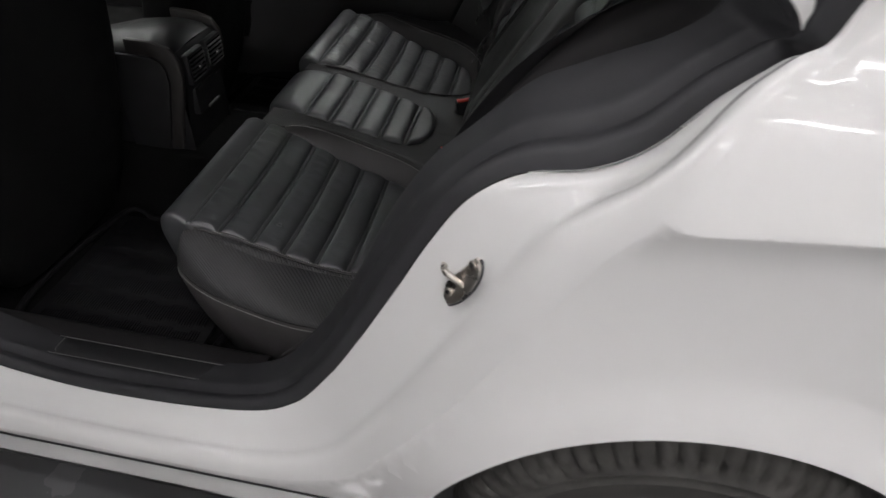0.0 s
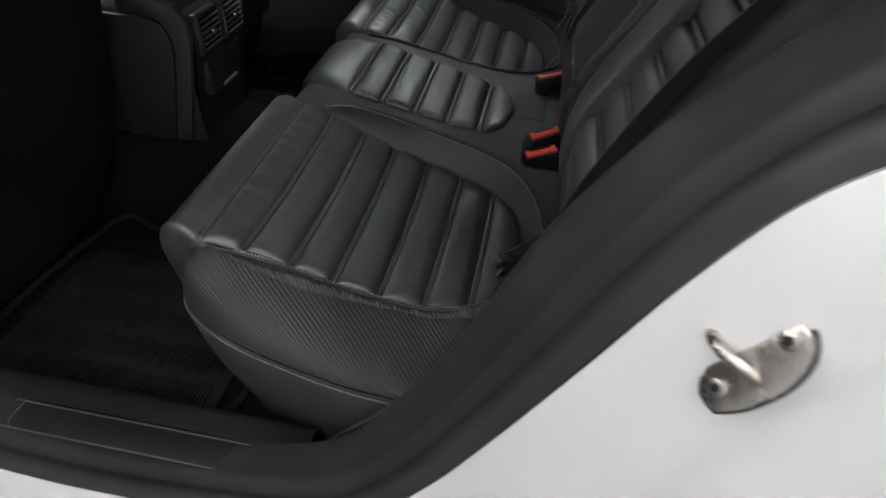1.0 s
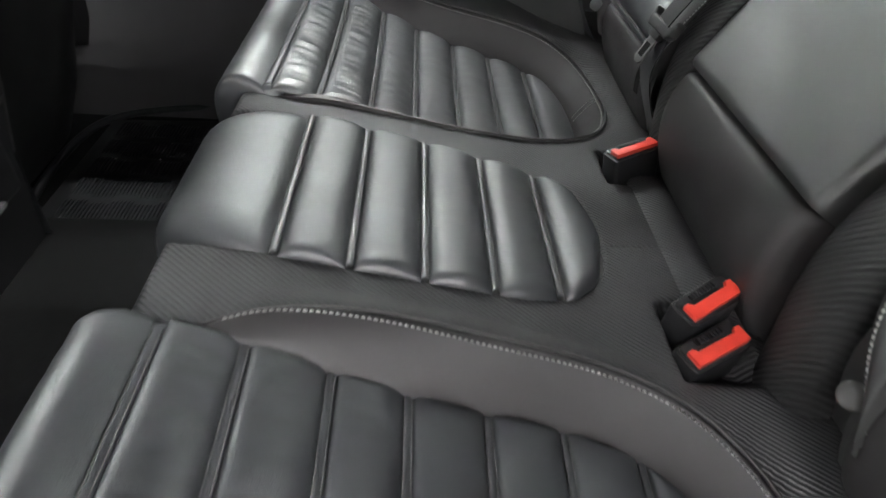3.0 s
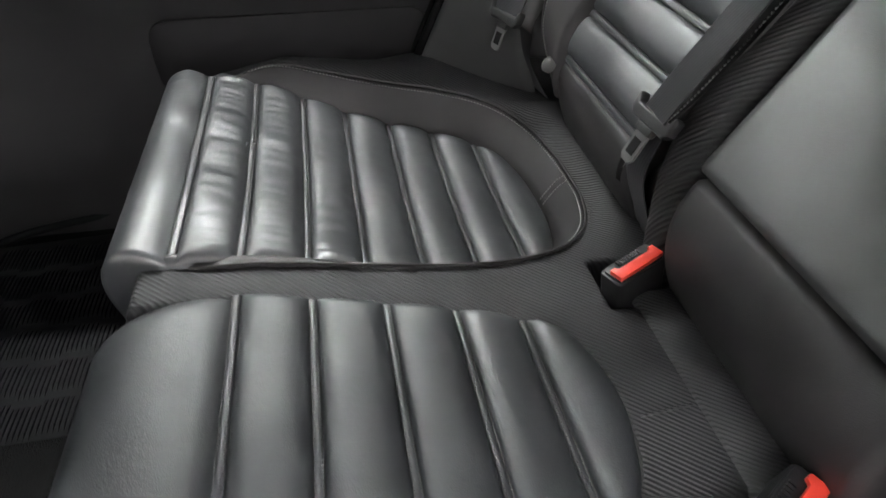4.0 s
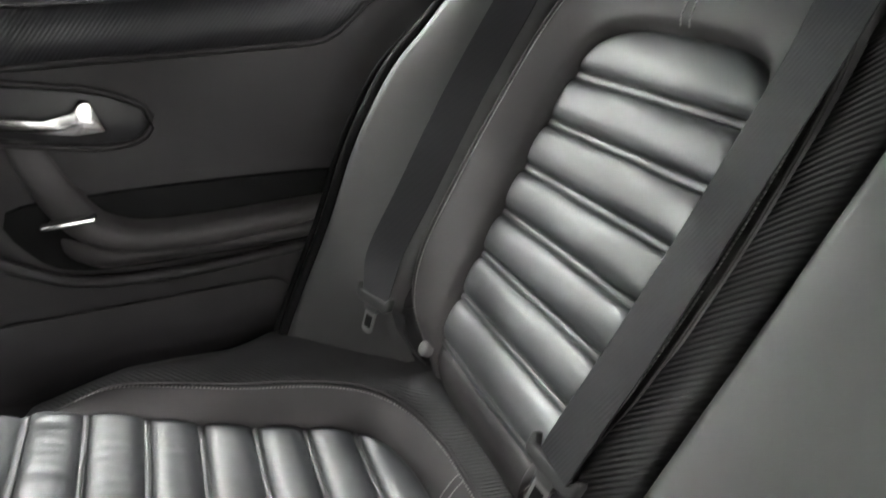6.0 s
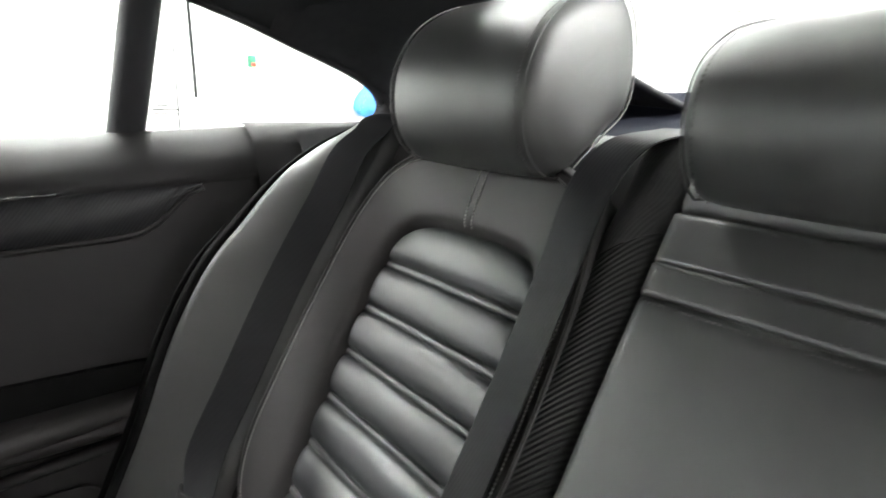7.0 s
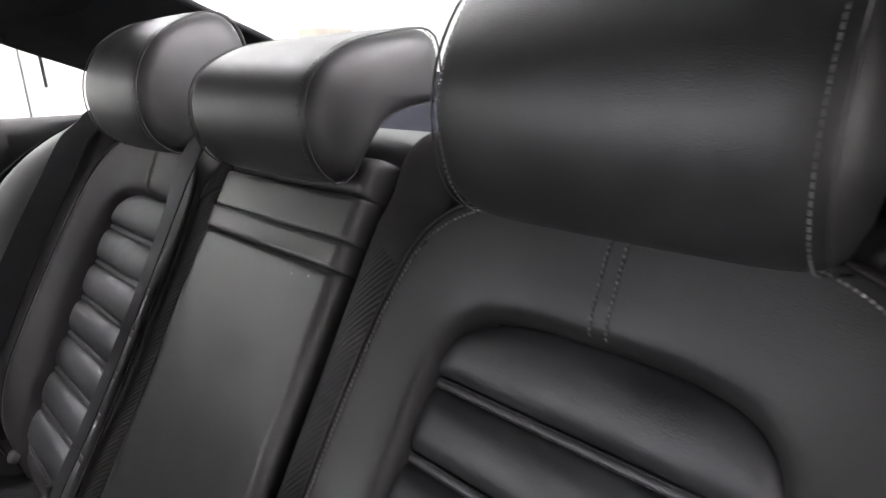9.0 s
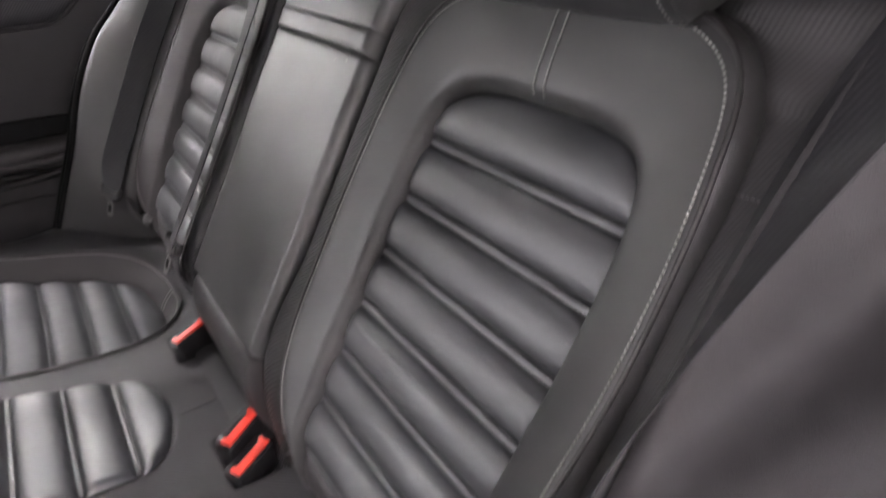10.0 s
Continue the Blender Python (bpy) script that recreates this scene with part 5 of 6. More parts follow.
# window line of each side: rail above, falling to the rear point
RAIL = [(-1.45, 1.20), (-1.2, 1.30), (-0.8, 1.375), (-0.4, 1.385), (-0.13, 1.364), (0.02, 1.327), (0.122, 1.290), (0.222, 1.252), (0.266, 1.226), (0.285, 1.200)]
rail = by_station(RAIL, 50)
for side in (-1, 1):
    rows = []
    for x, z in rail[rail[:, 0] < 0.245]:
        zr = float(np.interp(x, [p[0] for p in ROOF], [p[1] for p in ROOF])) - 0.075
        rows.append([(x, side * 0.80, z), (x, side * 0.785, z + 0.012), (x + 0.01, side * 0.74, max(z + 0.03, zr - 0.012)), (x + 0.03, side * 0.66, zr + 0.004), (x + 0.03, side * 0.60, zr + 0.02)])
    loft("roof_rail", np.array(rows), LINING, roof, "dark roof rail trim", flip=side < 0)
    tube("rail_bead", [(x, side * 0.803, z - 0.002) for x, z in rail], 0.007, RUBBER, roof, "black window seal", sides=8)
    rows = []
    for x, z in rail:
        zr = float(np.interp(x, [p[0] for p in ROOF], [p[1] for p in ROOF])) + 0.02
        rows.append([(x, side * 0.815, z), (x, side * 0.815, z + 0.02), (x, side * 0.76, zr - 0.03), (x, side * 0.69, zr - 0.045)])
    loft("outer_rail", np.array(rows), PAINT, roof, "white outer roof rail", flip=side > 0)
    # rear pillar from the rail back to the shelf, and its edge at the rear glass
    top = by_station([(0.10, 0.465, 1.420), (0.20, 0.468, 1.381), (0.28, 0.470, 1.350), (0.41, 0.475, 1.300), (0.52, 0.48, 1.255), (0.80, 0.50, 1.19)], 20)
    low = by_station([(0.08, 0.795, 1.302), (0.16, 0.797, 1.274), (0.222, 0.80, 1.252), (0.268, 0.80, 1.222), (0.45, 0.78, 1.190), (0.85, 0.74, 1.18)], 20)
    rows = []
    for a, b in zip(top, low):
        q = []
        for w in np.linspace(0, 1, 8):
            p = a + (b - a) * w
            q.append((p[0], side * (p[1] + 0.05 * math.sin(math.pi * w)), p[2] + 0.02 * math.sin(math.pi * w)))
        rows.append(q)
    loft("rear_pillar", np.array(rows), LINING, roof, "dark rear pillar trim", flip=side < 0)
    # rounded rear corner of the far side window
    inner = by_station([(0.240, 1.242), (0.266, 1.226), (0.284, 1.200), (0.278, 1.180), (0.252, 1.168), (0.20, 1.163), (0.12, 1.158)], 40)
    outer = by_station([(0.30, 1.300), (0.37, 1.270), (0.43, 1.21), (0.42, 1.15), (0.33, 1.13), (0.23, 1.12), (0.12, 1.118)], 40)
    rows = [[(*(a + (b - a) * w)[:1], side * y, (a + (b - a) * w)[1]) for w, y in ((0.0, 0.822), (0.02, 0.812), (0.10, 0.800), (0.4, 0.792), (1.0, 0.770))] for a, b in zip(inner, outer)]
    if side > 0:
        loft("corner_trim", np.array(rows), LINING, roof, "dark trim round the window's corner", flip=True)
    tube("glass_edge", [(p[0] + 0.002, side * (p[1] - 0.002), p[2] + 0.002) for p in top], 0.006, RUBBER, roof, "black glass edge", sides=6)
box("rear_header", (0.06, -0.48, 1.405), (0.13, 0.48, 1.435), LINING, roof, bevel=0.012)
for side in (-1, 1):
    # front and middle pillars
    tube("middle_pillar", [(-1.08, side * 0.80, 0.45), (-1.06, side * 0.81, 0.9), (-1.03, side * 0.80, 1.12), (-1.00, side * 0.74, 1.32)], 0.055, PLASTIC_SOFT, roof, "dark middle pillar trim", sides=12, squash=1.3)
    tube("front_pillar", [(-1.38, side * 0.72, 1.32), (-1.75, side * 0.73, 1.14), (-2.1, side * 0.74, 0.98)], 0.04, LINING, roof, "dark front pillar trim", sides=10)

shelf = thing("rear_shelf", "dark blue-grey rear parcel shelf with pale belt guides", "parcel shelf", (0.5, 0, 1.15))
rows = []
for x, z in ((0.225, 1.150), (0.245, 1.166), (0.28, 1.1715), (0.5, 1.178), (0.70, 1.188), (0.78, 1.200), (0.83, 1.225), (0.86, 1.2345), (0.93, 1.235), (0.96, 1.15)):
    rows.append([(x, y, z) for y in np.linspace(-0.70, 0.80, 30)])
loft("shelf_top", rows, SHELF, shelf)
for side in (-1, 1):
    g = Matrix.Translation((0.262, side * 0.553, 1.187)) @ Matrix.Rotation(radians(-6), 4, "Y") @ Matrix.Rotation(radians(-4 * side), 4, "Z")
    rings = []
    for w, h, r, z in ((0.128, 0.116, 0.030, -0.012), (0.126, 0.114, 0.029, -0.006), (0.116, 0.104, 0.025, 0.000), (0.098, 0.080, 0.016, 0.002), (0.092, 0.072, 0.014, 0.000), (0.090, 0.070, 0.013, -0.016)):
        rings.append([g @ Vector((a, b, z)) for a, b in spline(rounded(w, h, r), 64, closed=True)])
    guide = loft("belt_guide", rings, SHELF_GUIDE, shelf, "pale grey belt guide frame", closed=True)
    prism("guide_slot", rounded(0.090, 0.070, 0.013), 0.002, g @ Matrix.Translation((0, 0, -0.016)), PLASTIC, guide, "dark slot", bevel=0)
    prism("guide_base", rounded(0.146, 0.134, 0.036), 0.012, g @ Matrix.Translation((0, 0, -0.0225)), SEAL_SHADE_BLACK, guide, "black base rim", bevel=0.002)


def pane(name, corners, label, thing_name="car_window"):
    ob = thing(thing_name, label, "window", corners[0])
    nrm = (Vector(corners[1]) - Vector(corners[0])).cross(Vector(corners[-1]) - Vector(corners[0])).normalized() * 0.004
    n = len(corners)
    verts = [Vector(c) for c in corners] + [Vector(c) + nrm for c in corners]
    faces = [tuple(range(n)), tuple(range(2 * n - 1, n - 1, -1))] + [(i, (i + 1) % n, n + (i + 1) % n, n + i) for i in range(n)]
    p = part("pane", verts, faces, GLASS, ob, smooth=False)
    p.visible_shadow = False
    return ob


pane("rear_window", [(0.12, -0.47, 1.418), (0.12, 0.47, 1.418), (0.90, 0.50, 1.19), (0.90, -0.50, 1.19)], "clear sloping rear window with fine heater lines")
rw = bpy.data.objects["car_window"]
lines_v, lines_f = [], []
for k in range(13):
    w = 0.06 + 0.07 * k
    x, z = 0.12 + 0.78 * w, 1.418 - 0.228 * w - 0.0015
    b0 = len(lines_v)
    half = 0.455 + 0.02 * w
    lines_v += [(x, -half, z), (x, half, z), (x + 0.0009, half, z - 0.0002), (x + 0.0009, -half, z - 0.0002)]
    lines_f.append((b0, b0 + 1, b0 + 2, b0 + 3))
hl = part("heater_lines", lines_v, lines_f, PLASTIC_GREY, rw, smooth=False)
pane("windscreen", [(-1.28, -0.62, 1.38), (-2.1, -0.66, 1.0), (-2.1, 0.66, 1.0), (-1.28, 0.62, 1.38)], "clear car windscreen")

# ---- rear door on the far side, shut ----
door = thing("car_rear_door", "shut rear door with dark trim, twill inlay and chrome handle", "car door", (-0.5, 0.8, 0.35))


xs2 = np.linspace(-2.2, 0.10, 100)
rows = []
for x in xs2:
    row = []
    for y, z in ((0.70, 0.318), (0.735, 0.36), (0.752, 0.44), (0.765, 0.50), (0.772, 0.60), (0.776, 0.70), (0.782, 0.80), (0.784, 0.90), (0.786, 0.98), (0.789, 1.02), (0.792, 1.072 + 0.0375 * (x + 0.27))):
        row.append((x, y, z))
    rows.append(row)
loft("door_trim", rows, PLASTIC_SOFT, door, "dark soft door trim")
rows = []
for x in xs2:
    t = 0.0375 * (x + 0.27)
    rows.append([(x, 0.797, 1.068 + t), (x, 0.788, 1.073 + t), (x, 0.790, 1.084 + t), (x, 0.801, 1.106 + t), (x, 0.828, 1.128 + t), (x, 0.850, 1.146 + t), (x, 0.866, 1.147 + t), (x, 0.87, 1.10 + t)])
loft("belt_rail", rows, PLASTIC_SOFT, door, "smooth dark window ledge")
# twill inlay with its bright edge
rows = []
for x in np.linspace(-1.0, -0.035, 44):
    t = 0.0375 * (x + 0.27)
    k = smoothstep(-0.16, -0.04, x)
    lo, hi = 1.012 + t + 0.058 * float(k) ** 2.0, 1.073 + t
    rows.append([(x, 0.789, lo - 0.003), (x, 0.780, lo + 0.002), (x, 0.781, (lo + hi) / 2), (x, 0.785, hi - 0.002), (x, 0.794, hi + 0.003)])
loft("inlay", rows, INLAY, door, "dark twill inlay")
rim = []
for x in np.linspace(-1.0, -0.035, 44):
    k = float(smoothstep(-0.16, -0.04, x))
    rim.append((x, 0.786, 1.008 + 0.0375 * (x + 0.27) + 0.058 * k ** 2.0))
tube("inlay_rim", rim, 0.005, PLASTIC_SOFT, door, "soft dark rim under the inlay", sides=8)
tube("bright_edge", [(x, 0.7855, 1.076 + 0.0375 * (x + 0.27)) for x in np.linspace(-1.0, -0.22, 20)], 0.0016, GLOSS_BLACK, door, "thin glossy black strip", sides=6)
# armrest: a flat plate with the cup's shade as its black colour, a padded strap that sweeps down past a bright grab
# edge, and a pad below
def door_plate(name, outline, y, depth, mat, label, bevel=0.002):
    return prism(name, outline, depth, Matrix(((1, 0, 0, 0), (0, 0, 1, y), (0, 1, 0, 0), (0, 0, 0, 1))), mat, door, label, bevel=bevel)


door_plate("cup_shade", [tuple(p) for p in spline([(-0.556, 0.822), (-0.545, 0.765), (-0.490, 0.726), (-0.317, 0.719), (-0.165, 0.724), (-0.120, 0.772), (-0.112, 0.812), (-0.125, 0.828), (-0.311, 0.833), (-0.443, 0.832)], 50, closed=True)], 0.772, 0.02, SEAL_SHADE_BLACK, "flat black plate for the shade in the armrest cup")
strap = by_station([(-0.520, 0.915, 0.050, 0.782), (-0.503, 0.856, 0.046, 0.764), (-0.480, 0.818, 0.047, 0.742), (-0.452, 0.789, 0.042, 0.731), (-0.400, 0.772, 0.036, 0.726), (-0.315, 0.769, 0.036, 0.726), (-0.200, 0.774, 0.033, 0.733), (-0.145, 0.778, 0.028, 0.748), (-0.118, 0.781, 0.020, 0.770)], 60)
d = np.gradient(strap[:, :2], axis=0)
d = np.stack([-d[:, 1], d[:, 0]], 1) / np.linalg.norm(d, axis=1)[:, None]
rows = []
for q, e in zip(strap, d):
    row = [(q[0] + e[0] * q[2] * 0.5, 0.790, q[1] + e[1] * q[2] * 0.5)]
    for k in (0.5, 0.47, 0.38, 0.2, 0.0, -0.2, -0.38, -0.47, -0.5):
        row.append((q[0] + e[0] * q[2] * k, q[3] + 0.014 * abs(2 * k) ** 4, q[1] + e[1] * q[2] * k))
    row.append((q[0] - e[0] * q[2] * 0.52, 0.786, q[1] - e[1] * q[2] * 0.52))
    rows.append(row)
loft("armrest", rows, LEATHER_MATT, door, "padded black armrest strap")
rows = []
for x in np.linspace(-0.505, -0.122, 50):
    k = math.sqrt(max(0.0, 1 - ((x + 0.315) / 0.195) ** 4))
    hi = 0.757 + 0.02 * float(smoothstep(-0.44, -0.50, x))
    lo = 0.721 + 0.02 * float(smoothstep(-0.46, -0.51, x))
    rows.append([(x, 0.785 - 0.044 * k * f, hi + (lo - hi) * w) for w, f in ((-0.05, 0.75), (0.02, 0.92), (0.25, 1.0), (0.5, 0.92), (0.75, 0.65), (0.92, 0.3), (1.0, 0.1))])
loft("armrest_pad", rows, LEATHER_MATT, door, "smooth black pad under the armrest")
box("grab_edge", (-0.513, 0.718, 0.813), (-0.449, 0.740, 0.821), CHROME, door, "bright grab edge", bevel=0.0035, turn=Euler((0, radians(-3), 0)).to_matrix())
tube("trim_ridge", spline([(-0.700, 0.780, 0.99), (-0.685, 0.778, 0.92), (-0.665, 0.775, 0.86), (-0.626, 0.771, 0.796), (-0.559, 0.768, 0.745), (-0.493, 0.767, 0.713), (-0.406, 0.766, 0.704), (-0.318, 0.766, 0.704), (-0.131, 0.767, 0.716)], 60), 0.009, PLASTIC_SOFT, door, "raised ridge round the armrest", sides=10)
# lower pocket panel
prism("pocket_panel", [(a * 1.0, b) for a, b in rounded(0.46, 0.13, 0.035)], 0.006, Matrix.Translation((-0.44, 0.770, 0.60)) @ Euler((radians(90), 0, 0)).to_matrix().to_4x4(), PLASTIC_SOFT, door, "dark door pocket", bevel=0.003)
# inner handle: recess, ring and lever
hm = Matrix.Translation((-0.475, 0.784, 0.940)) @ Euler((radians(90), radians(8), 0)).to_matrix().to_4x4()
cup = prism("handle_recess", [(x * 0.5, y * 0.5) for x, y in ((-0.25, -0.05), (0.05, -0.075), (0.18, -0.055), (0.215, -0.015), (0.20, 0.03), (0.12, 0.06), (0.0, 0.068), (-0.25, 0.06))], 0.006, hm, PLASTIC, door, "black handle recess", bevel=0.003)
tube("recess_ring", [hm @ Vector((x * 0.5, y * 0.5, 0.006)) for x, y in spline([(-0.25, -0.055), (0.05, -0.080), (0.18, -0.060), (0.222, -0.015), (0.208, 0.034), (0.12, 0.066), (0.0, 0.073), (-0.25, 0.065)], 40, closed=True)], 0.004, PLASTIC_SOFT, cup, sides=8, closed=True)
prism("lever", [(x * 0.5, y * 0.5) for x, y in ((-0.20, -0.035), (0.05, -0.045), (0.12, -0.03), (0.085, 0.045), (0.06, 0.05), (0.045, 0.02), (-0.02, -0.005), (-0.20, 0.0))], 0.012, hm @ Matrix.Translation((0, 0, 0.006)), CHROME, cup, "chrome lever", bevel=0.004)
# seal between the door and the rear wing, outer skin, divider bar
tube("door_edge_seal", [(x - 0.012, 0.690, z - 0.006) for x, z in by_station(EDGE[4:], 40)], 0.0008 + 0.0034 * smoothstep(0, 8, np.arange(40)), SEAL_SHADE_BLACK, door, "black rubber edge seal", sides=8)
rows = [[(x, 0.90, z) for x in np.linspace(-2.4, 2.0, 10)] for z in np.linspace(0.22, 1.14, 8)]
loft("door_skin", rows, PAINT, door, "white outer door skin")
rows = [[(x, y, z) for x in np.linspace(-1.05, 0.6, 10)] for y, z in ((0.866, 1.13), (0.90, 1.14))]
loft("ledge_cap", rows, RUBBER, door)
rows = [[(x, y, z) for x in np.linspace(0.05, 0.6, 20)] for y, z in ((0.735, 0.5), (0.76, 1.0), (0.80, 1.135), (0.83, 1.160), (0.87, 1.165))]
loft("quarter_trim", rows, PLASTIC_SOFT, door, "dark trim behind the rear door")
rows = []
for z in np.linspace(1.13, 1.39, 10):
    k = (z - 1.15) / 0.18
    x, y = -0.138 + 0.026 * k, 0.862 - 0.055 * k
    rows.append([(x - 0.004, y + 0.012, z), (x, y, z), (x + 0.012, y - 0.008, z), (x + 0.034, y - 0.008, z), (x + 0.046, y, z), (x + 0.050, y + 0.012, z)])
loft("divider_bar", rows, RUBBER, door, "black window divider bar", flip=True)
pane("side_window", [(-1.05, 0.872, 1.14), (-1.05, 0.80, 1.39), (-0.115, 0.80, 1.375), (-0.125, 0.866, 1.15)], "clear wound-up rear door window")
pane("quarter_window", [(-0.10, 0.866, 1.15), (-0.070, 0.805, 1.355), (0.12, 0.81, 1.296), (0.27, 0.82, 1.226), (0.27, 0.86, 1.17)], "clear fixed quarter window with small etched mark")
mark_ob = [o for o in bpy.data.objects if o.name.startswith("car_window")][-1]
for k, (dx, w) in enumerate(((0.0, 0.018), (-0.006, 0.040), (-0.006, 0.036), (-0.002, 0.030))):
    z = 1.192 - 0.0062 * k
    x = -0.075 + dx
    part("etched_bar", [(x, 0.8555, z), (x + w, 0.8555, z), (x + w, 0.8565, z - 0.0022), (x, 0.8565, z - 0.0022)], [(0, 1, 2, 3)], PLASTIC_GREY, mark_ob, smooth=False)

# ---- floor, mats, console, front seats ----
floor_rows = []
for x in np.linspace(-2.4, 0.0, 30):
    row = []
    for y in np.linspace(-0.74, 0.76, 61):
        t = smoothstep(0.19, 0.14, abs(y))
        row.append((x, y, 0.318 + 0.165 * float(t) + 0.002 * noise.noise(Vector((x * 20, y * 20, 0)))))
    floor_rows.append(row)
tagged(loft("floor_carpet", floor_rows, CARPET), "black carpet floor of the car with a raised tunnel", "car floor", kind="structure")
box("front_bulkhead", (-2.5, -0.9, 0.25), (-2.1, 0.9, 0.98), PLASTIC_SOFT, None, bevel=0.03)
tagged(bpy.data.objects["front_bulkhead"], "dark dashboard and bulkhead at the car's front", "dashboard")


def floor_mat(side):
    ob = thing("floor_mat", "black ribbed rubber floor mat with a raised rim", "floor mat", (-0.8, side * 0.43, 0.325), "floor mats")
    out = [(x, side * y) for x, y in ((-1.00, 0.24), (-1.00, 0.66), (-0.57, 0.68), (-0.57, 0.215), (-0.84, 0.215), (-0.90, 0.24))]
    prism("mat_sheet", out, 0.010, Matrix.Translation((0, 0, 0.3215)), MAT, ob, bevel=0.003)
    tube("mat_rim", [(x, y, 0.333) for x, y in spline(out, 90, closed=True)], 0.008, MAT, ob, sides=8, closed=True)
    verts, faces = [], []
    for i in range(58):
        x = -0.97 + 0.0066 * i
        for j in range(6):
            y = 0.275 + 0.068 * j + (0.008 if i % 12 < 6 else 0)
            k = len(verts)
            for dz2, s in ((0, 1), (0.0028, 0.6)):
                verts += [(x - 0.0021 * s, side * (y - 0.028 * s), 0.3315 + dz2), (x + 0.0021 * s, side * (y - 0.028 * s), 0.3315 + dz2), (x + 0.0021 * s, side * (y + 0.028 * s), 0.3315 + dz2), (x - 0.0021 * s, side * (y + 0.028 * s), 0.3315 + dz2)]
            faces += [(k + 4, k + 5, k + 6, k + 7), (k, k + 1, k + 5, k + 4), (k + 1, k + 2, k + 6, k + 5), (k + 2, k + 3, k + 7, k + 6), (k + 3, k, k + 4, k + 7)]
    tagged(part("mat_ribs", verts, faces, MAT, ob, smooth=False), kind="stuff")


floor_mat(-1)
floor_mat(1)

console = thing("centre_console", "dark centre console end with two air vents and ashtray", "car console", (-0.85, 0, 0.43))
rows = []
for x, zt in ((-1.5, 0.62), (-1.0, 0.76), (-0.90, 0.775), (-0.84, 0.77), (-0.815, 0.755)):
    rows.append([(x, -0.105, 0.43), (x, -0.105, zt - 0.03), (x, -0.095, zt - 0.008), (x, -0.08, zt), (x, 0.0, zt + 0.004), (x, 0.08, zt), (x, 0.095, zt - 0.008), (x, 0.105, zt - 0.03), (x, 0.105, 0.43)])
loft("console_body", rows, PLASTIC, console)
for side in (-1, 1):
    flat = Matrix(((1, 0, 0, 0), (0, 0, 1, side * 0.108 - 0.008), (0, 1, 0, 0), (0, 0, 0, 1)))
    band = [(-0.882, 0.484), (-0.846, 0.487), (-0.818, 0.60), (-0.800, 0.675), (-0.794, 0.71), (-0.798, 0.745), (-0.815, 0.772), (-0.86, 0.786), (-0.93, 0.788), (-0.93, 0.752), (-0.868, 0.748), (-0.846, 0.738), (-0.834, 0.715), (-0.834, 0.680), (-0.852, 0.60)]
    prism("side_cheek", band, 0.016, flat, CHEEK, console, "dark grey side cheek", bevel=0.005)
    prism("side_panel", [(-0.99, 0.478), (-0.885, 0.480), (-0.856, 0.60), (-0.838, 0.680), (-0.838, 0.712), (-0.850, 0.734), (-0.872, 0.744), (-0.99, 0.746)], 0.010, flat @ Matrix.Translation((0, 0, 0.003)), PLASTIC, console, "flat dark side panel", bevel=0.003)
rows = [[(x, y, z) for y in np.linspace(-0.10, 0.10, 10)] for x, z in ((-0.815, 0.755), (-0.800, 0.735), (-0.795, 0.70), (-0.803, 0.65), (-0.812, 0.60), (-0.82, 0.50), (-0.825, 0.43))]
loft("console_end", rows, PLASTIC, console, "black console end panel")
for y0 in (-0.047, 0.047):
    vent = box("air_vent", (-0.806, y0 - 0.041, 0.668), (-0.786, y0 + 0.041, 0.748), PLASTIC, console, "black air vent", bevel=0.006)
    box("vent_cavity", (-0.79, y0 - 0.034, 0.675), (-0.7852, y0 + 0.034, 0.741), CARPET, vent, bevel=0.002)
    for k in range(6):
        z = 0.681 + 0.0108 * k
        box("slat", (-0.792, y0 - 0.034, z - 0.0015), (-0.7815, y0 + 0.034, z + 0.0015), PLASTIC, vent, bevel=0.001, turn=Euler((0, radians(18), 0)).to_matrix())
    box("vent_tab", (-0.786, y0 - 0.007, 0.700), (-0.776, y0 + 0.007, 0.713), CHROME, vent, "bright vent tab", bevel=0.004)
wheel_strip = box("vent_wheel", (-0.80, -0.0052, 0.685), (-0.780, 0.0052, 0.735), PLASTIC, console, bevel=0.004)
for k in range(7):
    box("mark", (-0.7805, -0.003, 0.693 + 0.0056 * k), (-0.7792, 0.003, 0.6948 + 0.0056 * k), PLASTIC_GREY, wheel_strip, bevel=0)
box("ashtray_lid", (-0.83, -0.072, 0.575), (-0.795, 0.072, 0.650), PLASTIC, console, "black flap with a bright lip", bevel=0.008)
box("flap_lip", (-0.797, -0.030, 0.580), (-0.789, 0.030, 0.588), PLASTIC_GREY, console, bevel=0.003)


